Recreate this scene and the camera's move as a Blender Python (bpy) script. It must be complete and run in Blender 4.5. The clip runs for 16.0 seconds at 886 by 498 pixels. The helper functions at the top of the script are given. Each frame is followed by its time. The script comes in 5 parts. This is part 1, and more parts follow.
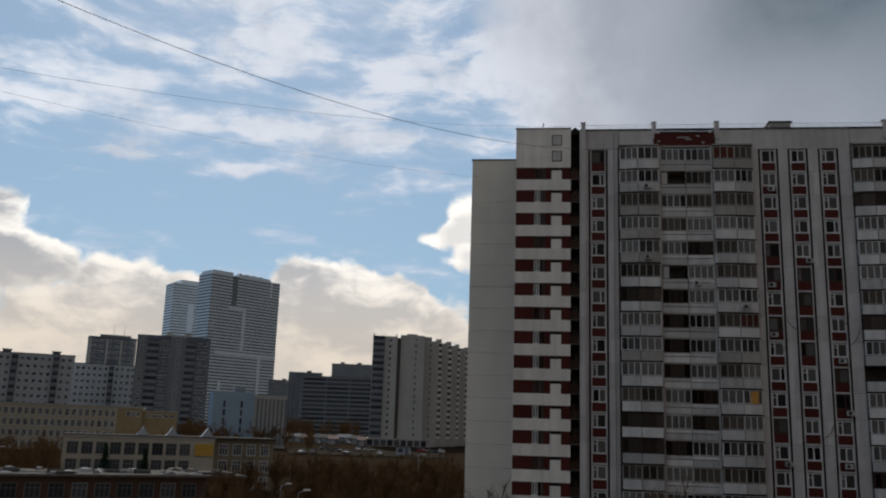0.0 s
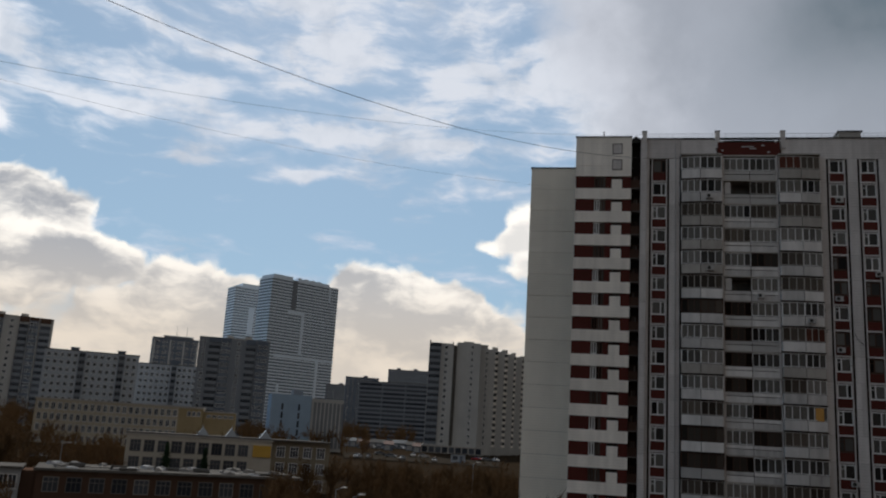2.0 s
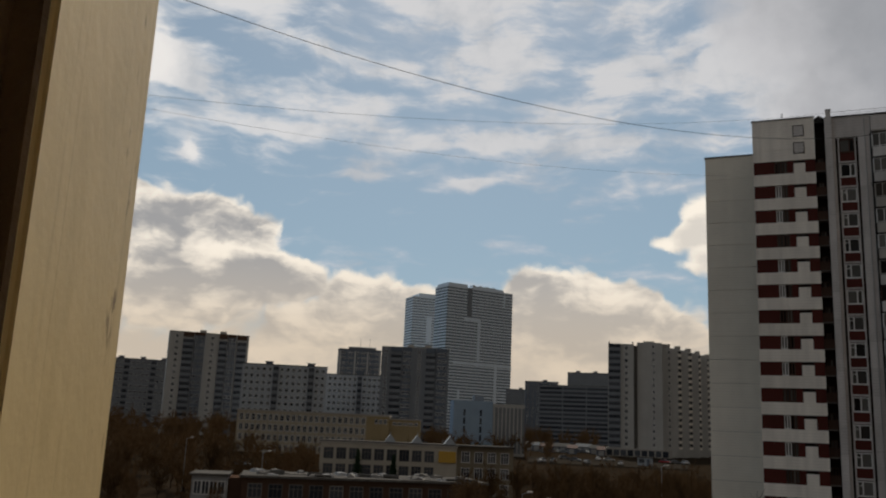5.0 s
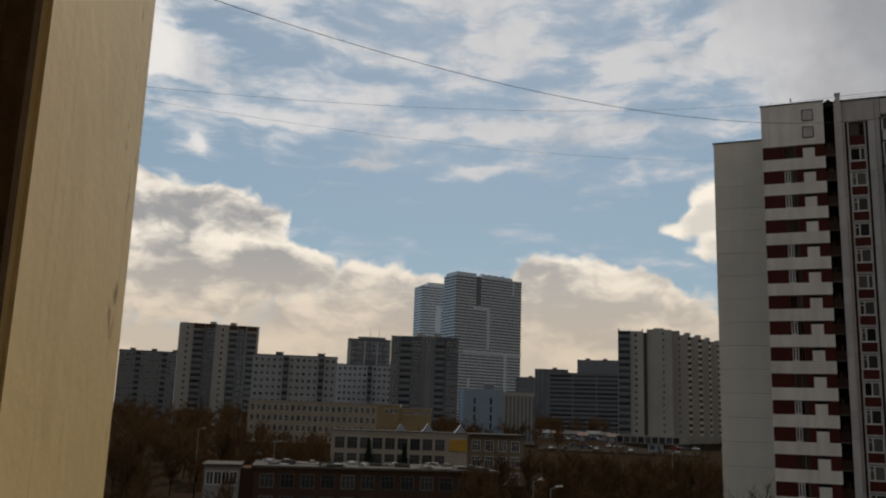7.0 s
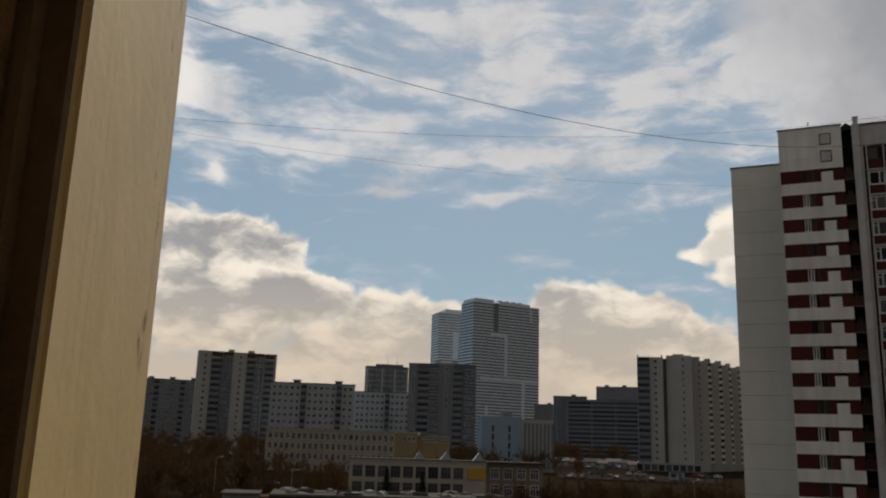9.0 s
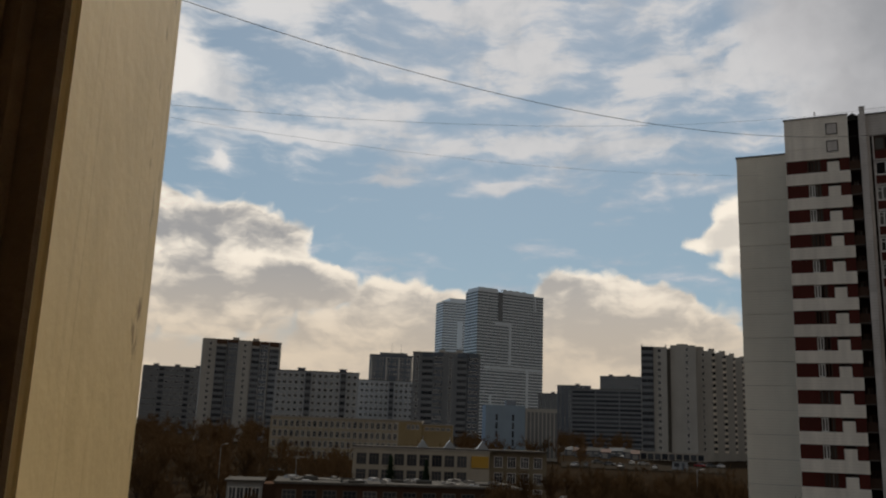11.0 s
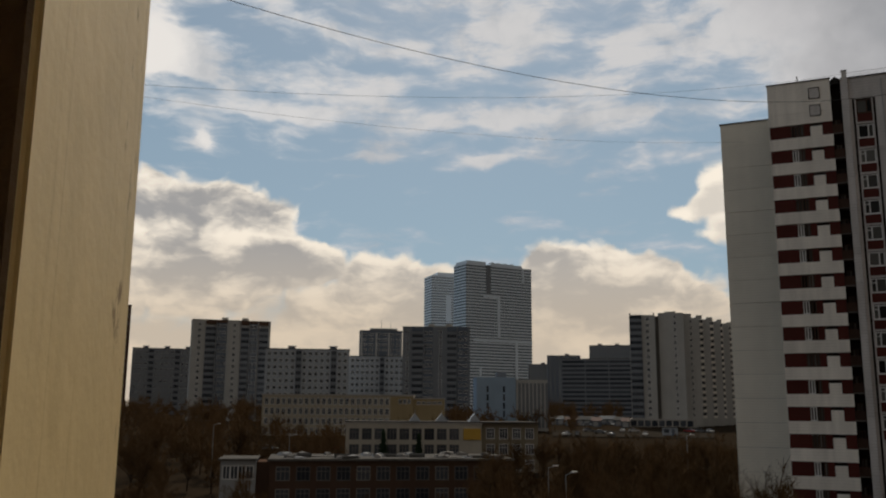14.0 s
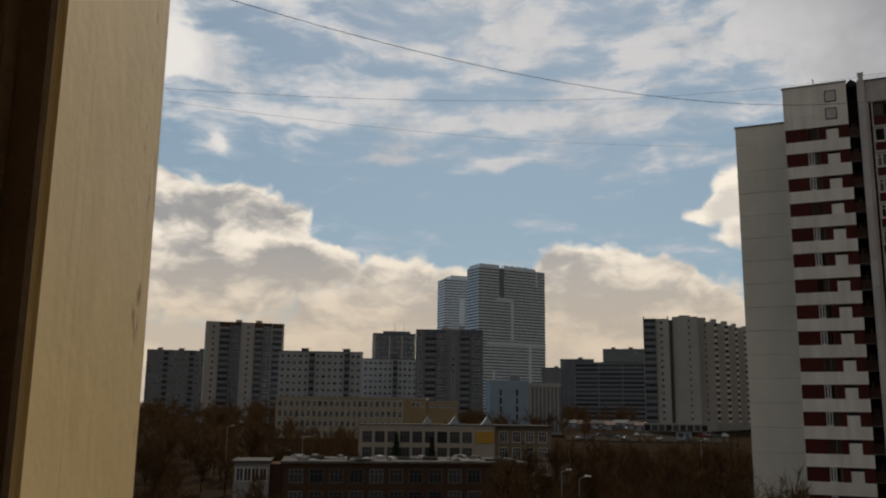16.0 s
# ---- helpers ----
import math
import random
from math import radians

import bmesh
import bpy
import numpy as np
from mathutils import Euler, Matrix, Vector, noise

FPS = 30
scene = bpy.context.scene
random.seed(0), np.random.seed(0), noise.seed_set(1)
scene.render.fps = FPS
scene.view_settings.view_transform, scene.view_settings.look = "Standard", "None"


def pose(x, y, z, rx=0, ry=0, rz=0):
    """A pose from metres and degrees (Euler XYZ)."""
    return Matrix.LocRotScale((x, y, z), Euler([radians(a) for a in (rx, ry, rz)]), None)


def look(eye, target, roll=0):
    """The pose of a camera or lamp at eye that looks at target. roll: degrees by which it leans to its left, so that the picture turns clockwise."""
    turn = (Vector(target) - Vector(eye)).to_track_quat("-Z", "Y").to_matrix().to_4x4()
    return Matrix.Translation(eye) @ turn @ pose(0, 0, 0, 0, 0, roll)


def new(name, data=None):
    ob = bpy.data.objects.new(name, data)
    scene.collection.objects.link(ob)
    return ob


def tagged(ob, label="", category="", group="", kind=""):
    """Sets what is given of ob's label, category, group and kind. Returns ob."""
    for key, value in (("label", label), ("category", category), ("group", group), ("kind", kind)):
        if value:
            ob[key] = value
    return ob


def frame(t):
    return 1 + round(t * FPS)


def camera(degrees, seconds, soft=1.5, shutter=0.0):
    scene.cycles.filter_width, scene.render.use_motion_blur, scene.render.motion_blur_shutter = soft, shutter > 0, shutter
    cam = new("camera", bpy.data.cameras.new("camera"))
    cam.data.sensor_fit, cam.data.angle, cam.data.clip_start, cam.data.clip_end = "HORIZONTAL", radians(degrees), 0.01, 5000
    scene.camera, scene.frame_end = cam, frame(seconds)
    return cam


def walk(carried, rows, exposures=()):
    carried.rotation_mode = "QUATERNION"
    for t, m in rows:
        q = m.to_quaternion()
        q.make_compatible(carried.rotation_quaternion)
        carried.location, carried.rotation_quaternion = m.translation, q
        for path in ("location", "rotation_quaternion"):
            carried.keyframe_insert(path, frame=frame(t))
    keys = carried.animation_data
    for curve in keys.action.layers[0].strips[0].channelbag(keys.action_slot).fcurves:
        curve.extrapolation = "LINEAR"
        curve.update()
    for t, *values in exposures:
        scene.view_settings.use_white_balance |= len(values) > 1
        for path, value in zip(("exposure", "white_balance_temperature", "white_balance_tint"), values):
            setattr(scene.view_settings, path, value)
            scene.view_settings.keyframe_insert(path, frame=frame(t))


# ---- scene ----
EYE_Z = 17.0
cam = camera(53.96, 16.0, soft=2.1)
# seconds, sideways shift in metres, yaw, pitch, roll in degrees
TURNS = (
    (0.0, 0.000, -0.30, 11.97, -1.82),
    (0.5, 0.000, -0.23, 13.22, -2.46),
    (1.0, 0.000, 0.50, 11.50, -2.49),
    (1.5, 0.000, 1.01, 10.72, -2.47),
    (2.0, 0.000, 3.24, 12.30, -3.44),
    (2.5, 0.000, 2.12, 13.40, -2.61),
    (3.0, 0.000, 6.48, 11.83, -3.84),
    (3.5, 0.000, 9.82, 12.07, -4.67),
    (4.0, 0.000, 14.10, 11.66, -2.72),
    (4.2, -0.008, 15.05, 11.96, -2.58),
    (6.3, 0.001, 14.79, 11.87, -2.14),
    (6.5, 0.001, 15.11, 11.46, -2.10),
    (7.0, 0.001, 15.65, 11.23, -1.91),
    (7.5, -0.001, 16.39, 12.19, -2.29),
    (8.0, -0.002, 16.33, 12.36, -1.94),
    (8.5, -0.004, 16.74, 12.87, -1.81),
    (9.0, -0.006, 16.82, 12.95, -1.78),
    (9.2, -0.006, 16.89, 12.93, -1.85),
    (11.3, 0.003, 17.03, 12.17, -2.08),
    (11.5, 0.004, 16.42, 12.43, -1.44),
    (12.0, 0.006, 16.16, 11.74, -0.57),
    (12.5, 0.008, 15.91, 11.28, -0.55),
    (13.0, 0.007, 15.81, 10.96, -0.50),
    (13.5, 0.007, 16.34, 11.29, -0.45),
    (14.0, 0.006, 16.53, 10.53, -0.38),
    (14.5, 0.005, 16.95, 12.05, -0.82),
    (15.0, 0.005, 16.93, 11.12, -0.73),
    (15.5, 0.004, 17.09, 10.73, -0.61),
    (16.0, 0.003, 17.37, 10.72, -0.67),
)
EXPOSE = ((0.0, -0.08, 5950, 10), (2.6, -0.08, 6000, 10), (3.5, -0.33, 6150, 10), (4.2, -0.33, 6350, 10), (6.3, -0.34, 6500, 10), (16.0, -0.38, 6600, 10))
walk(cam, [(t, pose(dx, 0, EYE_Z, 90 + p, r, y)) for t, dx, y, p, r in TURNS], EXPOSE)

# ---- sky and sun ----
SUN_AZ, SUN_EL = -14.0, 42.0
world = bpy.data.worlds.new("sky")
scene.world = world
world.use_nodes = True
wt = world.node_tree
wt.nodes.clear()


def wn(kind, **sets):
    n = wt.nodes.new(kind)
    for k, v in sets.items():
        if k == "op":
            n.operation = v
        else:
            n.inputs[int(k[1:])].default_value = v
    return n


def wl(a, b, i=0, o=0):
    wt.links.new(a.outputs[o], b.inputs[i])
    return b


def wmath(op, a, b=None, c=None, clamp=False):
    n = wt.nodes.new("ShaderNodeMath")
    n.operation, n.use_clamp = op, clamp
    for i, v in enumerate((a, b, c)):
        if v is None:
            continue
        if isinstance(v, (int, float)):
            n.inputs[i].default_value = v
        else:
            wt.links.new(v, n.inputs[i])
    return n.outputs[0]


def wrange(v, a, b, c=0.0, d=1.0, mode="SMOOTHSTEP"):
    n = wt.nodes.new("ShaderNodeMapRange")
    n.interpolation_type = mode
    wt.links.new(v, n.inputs[0])
    for i, q in enumerate((a, b, c, d)):
        n.inputs[i + 1].default_value = q
    return n.outputs[0]


def wmix(fac, a, b):
    n = wt.nodes.new("ShaderNodeMix")
    n.data_type = "RGBA"
    wt.links.new(fac, n.inputs[0])
    for i, v in ((6, a), (7, b)):
        if isinstance(v, tuple):
            n.inputs[i].default_value = (*v, 1)
        else:
            wt.links.new(v, n.inputs[i])
    return n.outputs[2]


def wvec(op, a, b=None, c=None):
    n = wt.nodes.new("ShaderNodeVectorMath")
    n.operation = op
    for i, v in enumerate((a, b, c)):
        if v is None:
            continue
        if isinstance(v, tuple):
            n.inputs[i].default_value = v
        else:
            wt.links.new(v, n.inputs[i])
    return n.outputs["Value" if op == "DOT_PRODUCT" else "Vector"]


def wnoise(vec, scale, detail, rough=0.55, out="Fac"):
    n = wt.nodes.new("ShaderNodeTexNoise")
    wt.links.new(vec, n.inputs["Vector"])
    n.inputs["Scale"].default_value, n.inputs["Detail"].default_value, n.inputs["Roughness"].default_value = scale, detail, rough
    return n.outputs[0 if out == "Fac" else 1]


ray_dir = wt.nodes.new("ShaderNodeTexCoord").outputs["Generated"]
sep = wt.nodes.new("ShaderNodeSeparateXYZ")
wt.links.new(ray_dir, sep.inputs[0])
az = wmath("MULTIPLY", wmath("ARCTAN2", sep.outputs[0], sep.outputs[1]), 57.2958)
el = wmath("MULTIPLY", wmath("ARCSINE", sep.outputs[2]), 57.2958)
comb = wt.nodes.new("ShaderNodeCombineXYZ")
wt.links.new(az, comb.inputs[0])
wt.links.new(el, comb.inputs[1])
deg = comb.outputs[0]


def field(vec, blobs):
    """The sum of soft ovals (azimuth, elevation, half width, half height, strength, slope) over the sky, in degrees."""
    total = None
    for a, e, sx, sy, k, slope in blobs:
        n = wt.nodes.new("ShaderNodeMapping")
        n.vector_type = "TEXTURE"
        wt.links.new(vec, n.inputs[0])
        n.inputs[1].default_value = (a, e, 0)
        n.inputs[2].default_value = (0, 0, radians(slope))
        n.inputs[3].default_value = (sx, sy, 1)
        d = wvec("DOT_PRODUCT", n.outputs[0], n.outputs[0])
        g = wmath("POWER", 0.3679, d)
        total = wmath("MULTIPLY", g, k) if total is None else wmath("MULTIPLY_ADD", g, k, total)
    return total


def warped(vec, scale, amount, detail):
    w = wvec("SUBTRACT", wnoise(vec, scale, detail, 0.6, "Color"), (0.5, 0.5, 0.5))
    return wvec("MULTIPLY_ADD", w, amount, vec)


# heaped clouds low over the houses, in banks one before the other: crisp lit tops, grey undersides
def lobes(vec, scale, rough):
    """Rounded swellings, as of a cauliflower."""
    n = wt.nodes.new("ShaderNodeTexVoronoi")
    n.feature = "SMOOTH_F1"
    wt.links.new(vec, n.inputs["Vector"])
    n.inputs["Scale"].default_value, n.inputs["Smoothness"].default_value = scale, rough
    return n.outputs["Distance"]


puffy = warped(warped(deg, 0.24, (3.0, 2.0, 0), 2), 1.2, (0.75, 0.62, 0), 4)
swell = wmath("MULTIPLY_ADD", lobes(puffy, 1.15, 0.4), 0.22, wmath("MULTIPLY", lobes(puffy, 0.5, 0.5), 0.26))
grain = wnoise(wvec("MULTIPLY", puffy, (0.50, 1.0, 1.0)), 0.50, 5, 0.54)
fleck = wnoise(wvec("MULTIPLY", deg, (0.42, 1.0, 1.0)), 0.36, 4, 0.52)
warm = wrange(el, 12.5, 4.5)
lit = wmix(warm, (1.22, 1.11, 0.95), (0.88, 0.74, 0.575))
dull = wmix(warm, (0.37, 0.375, 0.39), (0.47, 0.425, 0.375))
BANKS = (
    # a veil of haze along the roofs, then the far and the near heaps
    (((-36.0, 2.0, 18.0, 6.0, 0.95, 0), (-14.0, 2.0, 14.0, 6.2, 0.9, 0), (2.0, 2.0, 14.0, 5.6, 0.9, 0)), 0.20, 0.85, 0.6, 0.55),
    (((-35.5, 11.4, 7.0, 3.3, 1.0, 0), (-30.6, 11.8, 3.1, 2.4, 0.8, 0), (-28.0, 11.0, 1.3, 1.7, 0.7, -20), (-42.0, 11.0, 6.0, 4.0, 1.0, 0)), 0.32, 0.58, 0.60, 0.92),
    (((-35.0, 8.6, 7.0, 3.2, 1.0, 0), (-26.2, 9.6, 2.6, 1.5, 0.95, 0), (-30.5, 8.4, 4.5, 2.4, 0.8, 0), (-24.2, 9.2, 1.2, 1.2, 0.5, 0)), 0.30, 0.62, 0.75, 0.92),
    (((-21.9, 9.2, 1.6, 1.5, 0.9, 0), (-19.6, 8.7, 1.7, 1.6, 1.0, 0), (-17.3, 7.8, 1.9, 1.6, 0.8, 0), (-23.0, 6.6, 6.5, 2.2, 0.9, 0), (-13.5, 8.9, 2.4, 1.0, 0.7, 0)), 0.30, 0.64, 0.60, 0.85),
    (((-9.8, 9.5, 1.5, 1.6, 0.9, 0), (-6.6, 9.0, 3.4, 1.9, 0.95, -7), (-3.2, 8.2, 2.6, 1.6, 0.8, -14), (-6.5, 6.4, 7.0, 2.4, 0.9, 0), (0.2, 7.0, 2.6, 1.0, 0.5, -10)), 0.30, 0.60, 0.45, 0.85),
    (((1.7, 14.3, 1.6, 1.1, 0.85, 0), (0.2, 13.0, 1.6, 0.8, 0.7, 10), (2.6, 12.2, 1.9, 2.0, 0.9, 0), (-1.4, 13.0, 0.9, 0.5, 0.4, 0), (0.6, 11.0, 1.2, 0.7, 0.5, 0), (4.0, 13.0, 2.0, 2.2, 0.8, 0)), 0.28, 0.70, 0.80, 0.40),
)


def heap(under, blobs, lo, hi, reach, grey):
    """Lay one bank of heaped cloud over the sky: lit where little cloud lies above, grey beneath."""
    d = wmath("SUBTRACT", field(puffy, blobs), wmath("SUBTRACT", swell, 0.20))
    d = wmath("ADD", d, wmath("MULTIPLY_ADD", grain, 0.40, -0.20))
    above = field(wvec("ADD", puffy, (-0.25, reach, 0.0)), blobs)
    shade = wmath("ADD", wrange(above, 0.02, 0.85, 0.0, 0.72), wmath("MULTIPLY_ADD", grain, 2.8, -1.4))
    shade = wmath("ADD", shade, wmath("MULTIPLY_ADD", fleck, 3.2, -1.6))
    shade = wmath("MULTIPLY_ADD", swell, 0.9, wmath("SUBTRACT", shade, 0.22))
    col = wmix(wmath("MULTIPLY", wmath("MULTIPLY", wrange(shade, 0.0, 1.05), grey), wmath("MULTIPLY_ADD", warm, -0.30, 1.0)), lit, dull)
    seen = wmath("MULTIPLY", wrange(d, lo, hi), wrange(side, -0.1, 0.3))
    return wmix(seen, under, col)


side = wvec("DOT_PRODUCT", ray_dir, (math.sin(radians(-35)), math.cos(radians(-35)), 0.0))

# thin broken layer above: long soft ribs and flakes
tilted = wt.nodes.new("ShaderNodeMapping")
wt.links.new(warped(deg, 0.12, (5.0, 2.6, 0), 3), tilted.inputs[0])
tilted.inputs[2].default_value = (0, 0, radians(-11))
tilted.inputs[3].default_value = (0.34, 1.1, 1)
ribs_vec = tilted.outputs[0]
ribs = wmath("MULTIPLY_ADD", wnoise(ribs_vec, 0.50, 9, 0.58), 3.3, -1.18)
soft = warped(deg, 0.35, (2.2, 1.1, 0), 6)
FLAKES = (
    (-28.0, 21.3, 4.0, 0.9, 0.34, -3), (-26.5, 18.9, 3.6, 0.8, 0.30, 4), (-23.0, 20.2, 3.0, 0.7, 0.26, 3), (-15.0, 18.9, 6.5, 0.95, 0.42, 2),
    (-6.0, 19.0, 6.0, 1.1, 0.40, 0), (-21.0, 16.4, 2.4, 0.5, 0.30, 2), (-14.6, 16.2, 3.8, 0.55, 0.50, 14), (-12.0, 12.6, 1.6, 0.3, 0.22, 5),
    (-17.0, 13.6, 1.6, 0.25, 0.12, 0), (-5.0, 15.9, 4.0, 0.7, 0.22, 6), (-12.0, 24.3, 6.0, 1.7, 0.36, 14), (-3.0, 23.2, 5.0, 1.5, 0.40, 14),
    (-29.0, 26.4, 5.0, 1.6, 0.34, -8), (-35.8, 22.6, 2.0, 1.7, 0.95, -30), (-33.2, 21.3, 2.2, 0.6, 0.5, -22), (-32.7, 17.0, 0.7, 0.55, 0.8, -40),
)
MORE_FLAKES = (
    (-14.5, 27.4, 5.0, 1.5, 0.36, 10), (6.5, 24.6, 4.5, 2.8, 0.55, 12), (15.0, 25.0, 9.0, 5.0, 0.95, 0), (24.0, 24.0, 8.0, 6.0, 0.95, 0),
    (8.0, 20.6, 4.0, 1.2, 0.22, 0), (-8.0, 27.5, 3.0, 1.2, 0.25, 12), (12.0, 30.0, 9.0, 5.0, 0.6, 0),
    (-30.0, 23.6, 3.2, 0.7, -0.22, -10), (-23.6, 22.8, 3.6, 0.8, -0.20, -12), (-24.0, 25.8, 2.0, 1.0, -0.26, 0), (0.5, 26.2, 4.5, 0.9, -0.42, 14),
    (-19.0, 14.6, 9.0, 2.4, -0.26, 0), (-8.0, 13.6, 5.0, 1.6, -0.22, 0), (0.5, 20.8, 2.6, 0.9, -0.22, 10),
)
flake_d = wmath("ADD", field(soft, FLAKES), field(soft, MORE_FLAKES))
flake_d = wmath("MULTIPLY_ADD", flake_d, 1.5, ribs)
flake_d = wmath("ADD", flake_d, wrange(el, 13.0, 21.0, -0.20, 0.05))
flake_mask = wrange(flake_d, 0.22, 1.02)

nishita = wt.nodes.new("ShaderNodeTexSky")
nishita.sky_type, nishita.sun_disc = "NISHITA", False
nishita.sun_elevation, nishita.sun_rotation = radians(SUN_EL), radians(SUN_AZ)
nishita.air_density, nishita.dust_density, nishita.ozone_density = 1.0, 0.6, 1.5
clear = wvec("SCALE", nishita.outputs[0])
wt.nodes[-1].inputs["Scale"].default_value = 0.066
# thin milky air, thicker low down
milk = wt.nodes.new("ShaderNodeMix")
milk.data_type = "RGBA"
wt.links.new(wrange(el, 30.0, 4.0, 0.36, 0.70, "LINEAR"), milk.inputs[0])
wt.links.new(clear, milk.inputs[6])
milk.inputs[7].default_value = (0.38, 0.55, 0.66, 1)
clear = milk.outputs[2]
# cloud light: white where thin, grey where thick; the overcast thickens to the right; the grey behind is unseen, added
# to dim the fronts
veil = wrange(side, 0.10, -0.45)
billow = wnoise(soft, 0.20, 7, 0.6)
flake_col = wmix(wrange(flake_d, 0.45, 1.20), (0.58, 0.64, 0.72), (0.82, 0.805, 0.80))
flake_col = wmix(wrange(az, -14.0, -36.0, 0.0, 0.5), flake_col, (1.04, 1.02, 1.0))
flake_col = wmix(wrange(billow, 0.44, 0.70, 0.0, 0.65), flake_col, (0.47, 0.51, 0.56))
flake_col = wmix(wmath("MINIMUM", field(soft, ((-36.2, 22.4, 2.2, 2.2, 1.5, -30), (-32.6, 17.0, 0.7, 0.5, 0.8, -40))), 1.0), flake_col, (1.10, 1.05, 0.99))
sky_col = wmix(wmath("MULTIPLY", flake_mask, 0.92), clear, flake_col)
# the smooth grey sheet: a bright hem, a dull middle, a dark corner high up
sheet_q = wmath("MULTIPLY_ADD", wmath("SUBTRACT", el, 22.0), 0.55, az)
sheet_q = wmath("ADD", sheet_q, wmath("MULTIPLY_ADD", wnoise(deg, 0.22, 6, 0.55), 9.0, -4.5))
sheet_col = wmix(wrange(sheet_q, 7.0, 15.0), (0.66, 0.655, 0.67), (0.42, 0.43, 0.455))
sheet_col = wmix(wmath("MINIMUM", field(soft, ((23.5, 27.5, 6.5, 3.6, 1.0, 22), (33.0, 26.0, 9.0, 8.0, 0.8, 0))), 1.0), sheet_col, (0.13, 0.165, 0.185))
sheet_col = wmix(wrange(wnoise(soft, 0.16, 5, 0.5), 0.40, 0.70, 0.0, 0.35), sheet_col, (0.30, 0.31, 0.33))
sky_col = wmix(wmath("MULTIPLY", wrange(sheet_q, 3.0, 8.5), 0.96), sky_col, sheet_col)
# unseen dull sky behind, toned to dim walls that face the eye
sky_col = wmix(veil, sky_col, (0.275, 0.258, 0.232))
for bank_row in BANKS:
    sky_col = heap(sky_col, *bank_row)
back = wt.nodes.new("ShaderNodeBackground")
wt.links.new(sky_col, back.inputs[0])
back.inputs[1].default_value = 1.0
wt.links.new(back.outputs[0], wt.nodes.new("ShaderNodeOutputWorld").inputs[0])

sun = new("sun", bpy.data.lights.new("sun", "SUN"))
sun.data.energy, sun.data.angle, sun.data.color = 3.6, radians(4.0), (1.0, 0.90, 0.74)
_a, _e = radians(SUN_AZ), radians(SUN_EL)
sun.matrix_world = look((0, 0, 200), (-math.sin(_a) * math.cos(_e), -math.cos(_a) * math.cos(_e), 200 - math.sin(_e)))


# ---- materials ----
def mat(name, colour, rough=0.8, var=0.18, scale=1.5, bump=0.15, metal=0.0, spread=0.0, spec=0.15, streak=0.0, lines=0.0):
    """A surface with grain and broad stains; spread: how far single pieces differ; streak: run-down dirt."""
    m = bpy.data.materials.new(name)
    m.use_nodes = True
    nt = m.node_tree
    b = nt.nodes["Principled BSDF"]
    b.inputs["Roughness"].default_value, b.inputs["Metallic"].default_value = rough, metal
    b.inputs["Specular IOR Level"].default_value = spec
    tc = nt.nodes.new("ShaderNodeNewGeometry").outputs["Position"]

    def nz(s, d, stretch=(1, 1, 1)):
        mp = nt.nodes.new("ShaderNodeMapping")
        nt.links.new(tc, mp.inputs[0])
        mp.inputs[3].default_value = stretch
        n = nt.nodes.new("ShaderNodeTexNoise")
        nt.links.new(mp.outputs[0], n.inputs["Vector"])
        n.inputs["Scale"].default_value, n.inputs["Detail"].default_value = s, d
        return n.outputs[0]

    def mth(op, a, bb):
        n = nt.nodes.new("ShaderNodeMath")
        n.operation = op
        for i, v in enumerate((a, bb)):
            if isinstance(v, (int, float)):
                n.inputs[i].default_value = v
            else:
                nt.links.new(v, n.inputs[i])
        return n.outputs[0]

    fine, broad = nz(scale * 6, 4), nz(scale * 0.5, 3)
    f = mth("ADD", mth("MULTIPLY", mth("SUBTRACT", fine, 0.5), var), mth("MULTIPLY", mth("SUBTRACT", broad, 0.5), var * 2))
    if streak:
        f = mth("ADD", f, mth("MULTIPLY", mth("SUBTRACT", nz(scale * 1.5, 4, (1, 1, 0.08)), 0.55), streak * 2))
    if lines:
        sp = nt.nodes.new("ShaderNodeSeparateXYZ")
        nt.links.new(tc, sp.inputs[0])
        step = mth("FRACT", mth("MULTIPLY", sp.outputs[2], 1 / 0.31), 0.0)
        f = mth("SUBTRACT", f, mth("MULTIPLY", mth("LESS_THAN", step, 0.16), lines))
    if spread:
        r = nt.nodes.new("ShaderNodeObjectInfo").outputs["Random"]
        f = mth("ADD", f, mth("MULTIPLY", mth("SUBTRACT", r, 0.5), spread * 2))
    gain = mth("MAXIMUM", mth("ADD", f, 1.0), 0.05)
    sc = nt.nodes.new("ShaderNodeVectorMath")
    sc.operation = "SCALE"
    sc.inputs[0].default_value = colour
    nt.links.new(gain, sc.inputs["Scale"])
    nt.links.new(sc.outputs[0], b.inputs["Base Color"])
    if bump:
        bp = nt.nodes.new("ShaderNodeBump")
        bp.inputs["Strength"].default_value, bp.inputs["Distance"].default_value = bump, 0.02
        nt.links.new(fine, bp.inputs["Height"])
        nt.links.new(bp.outputs[0], b.inputs["Normal"])
    return m


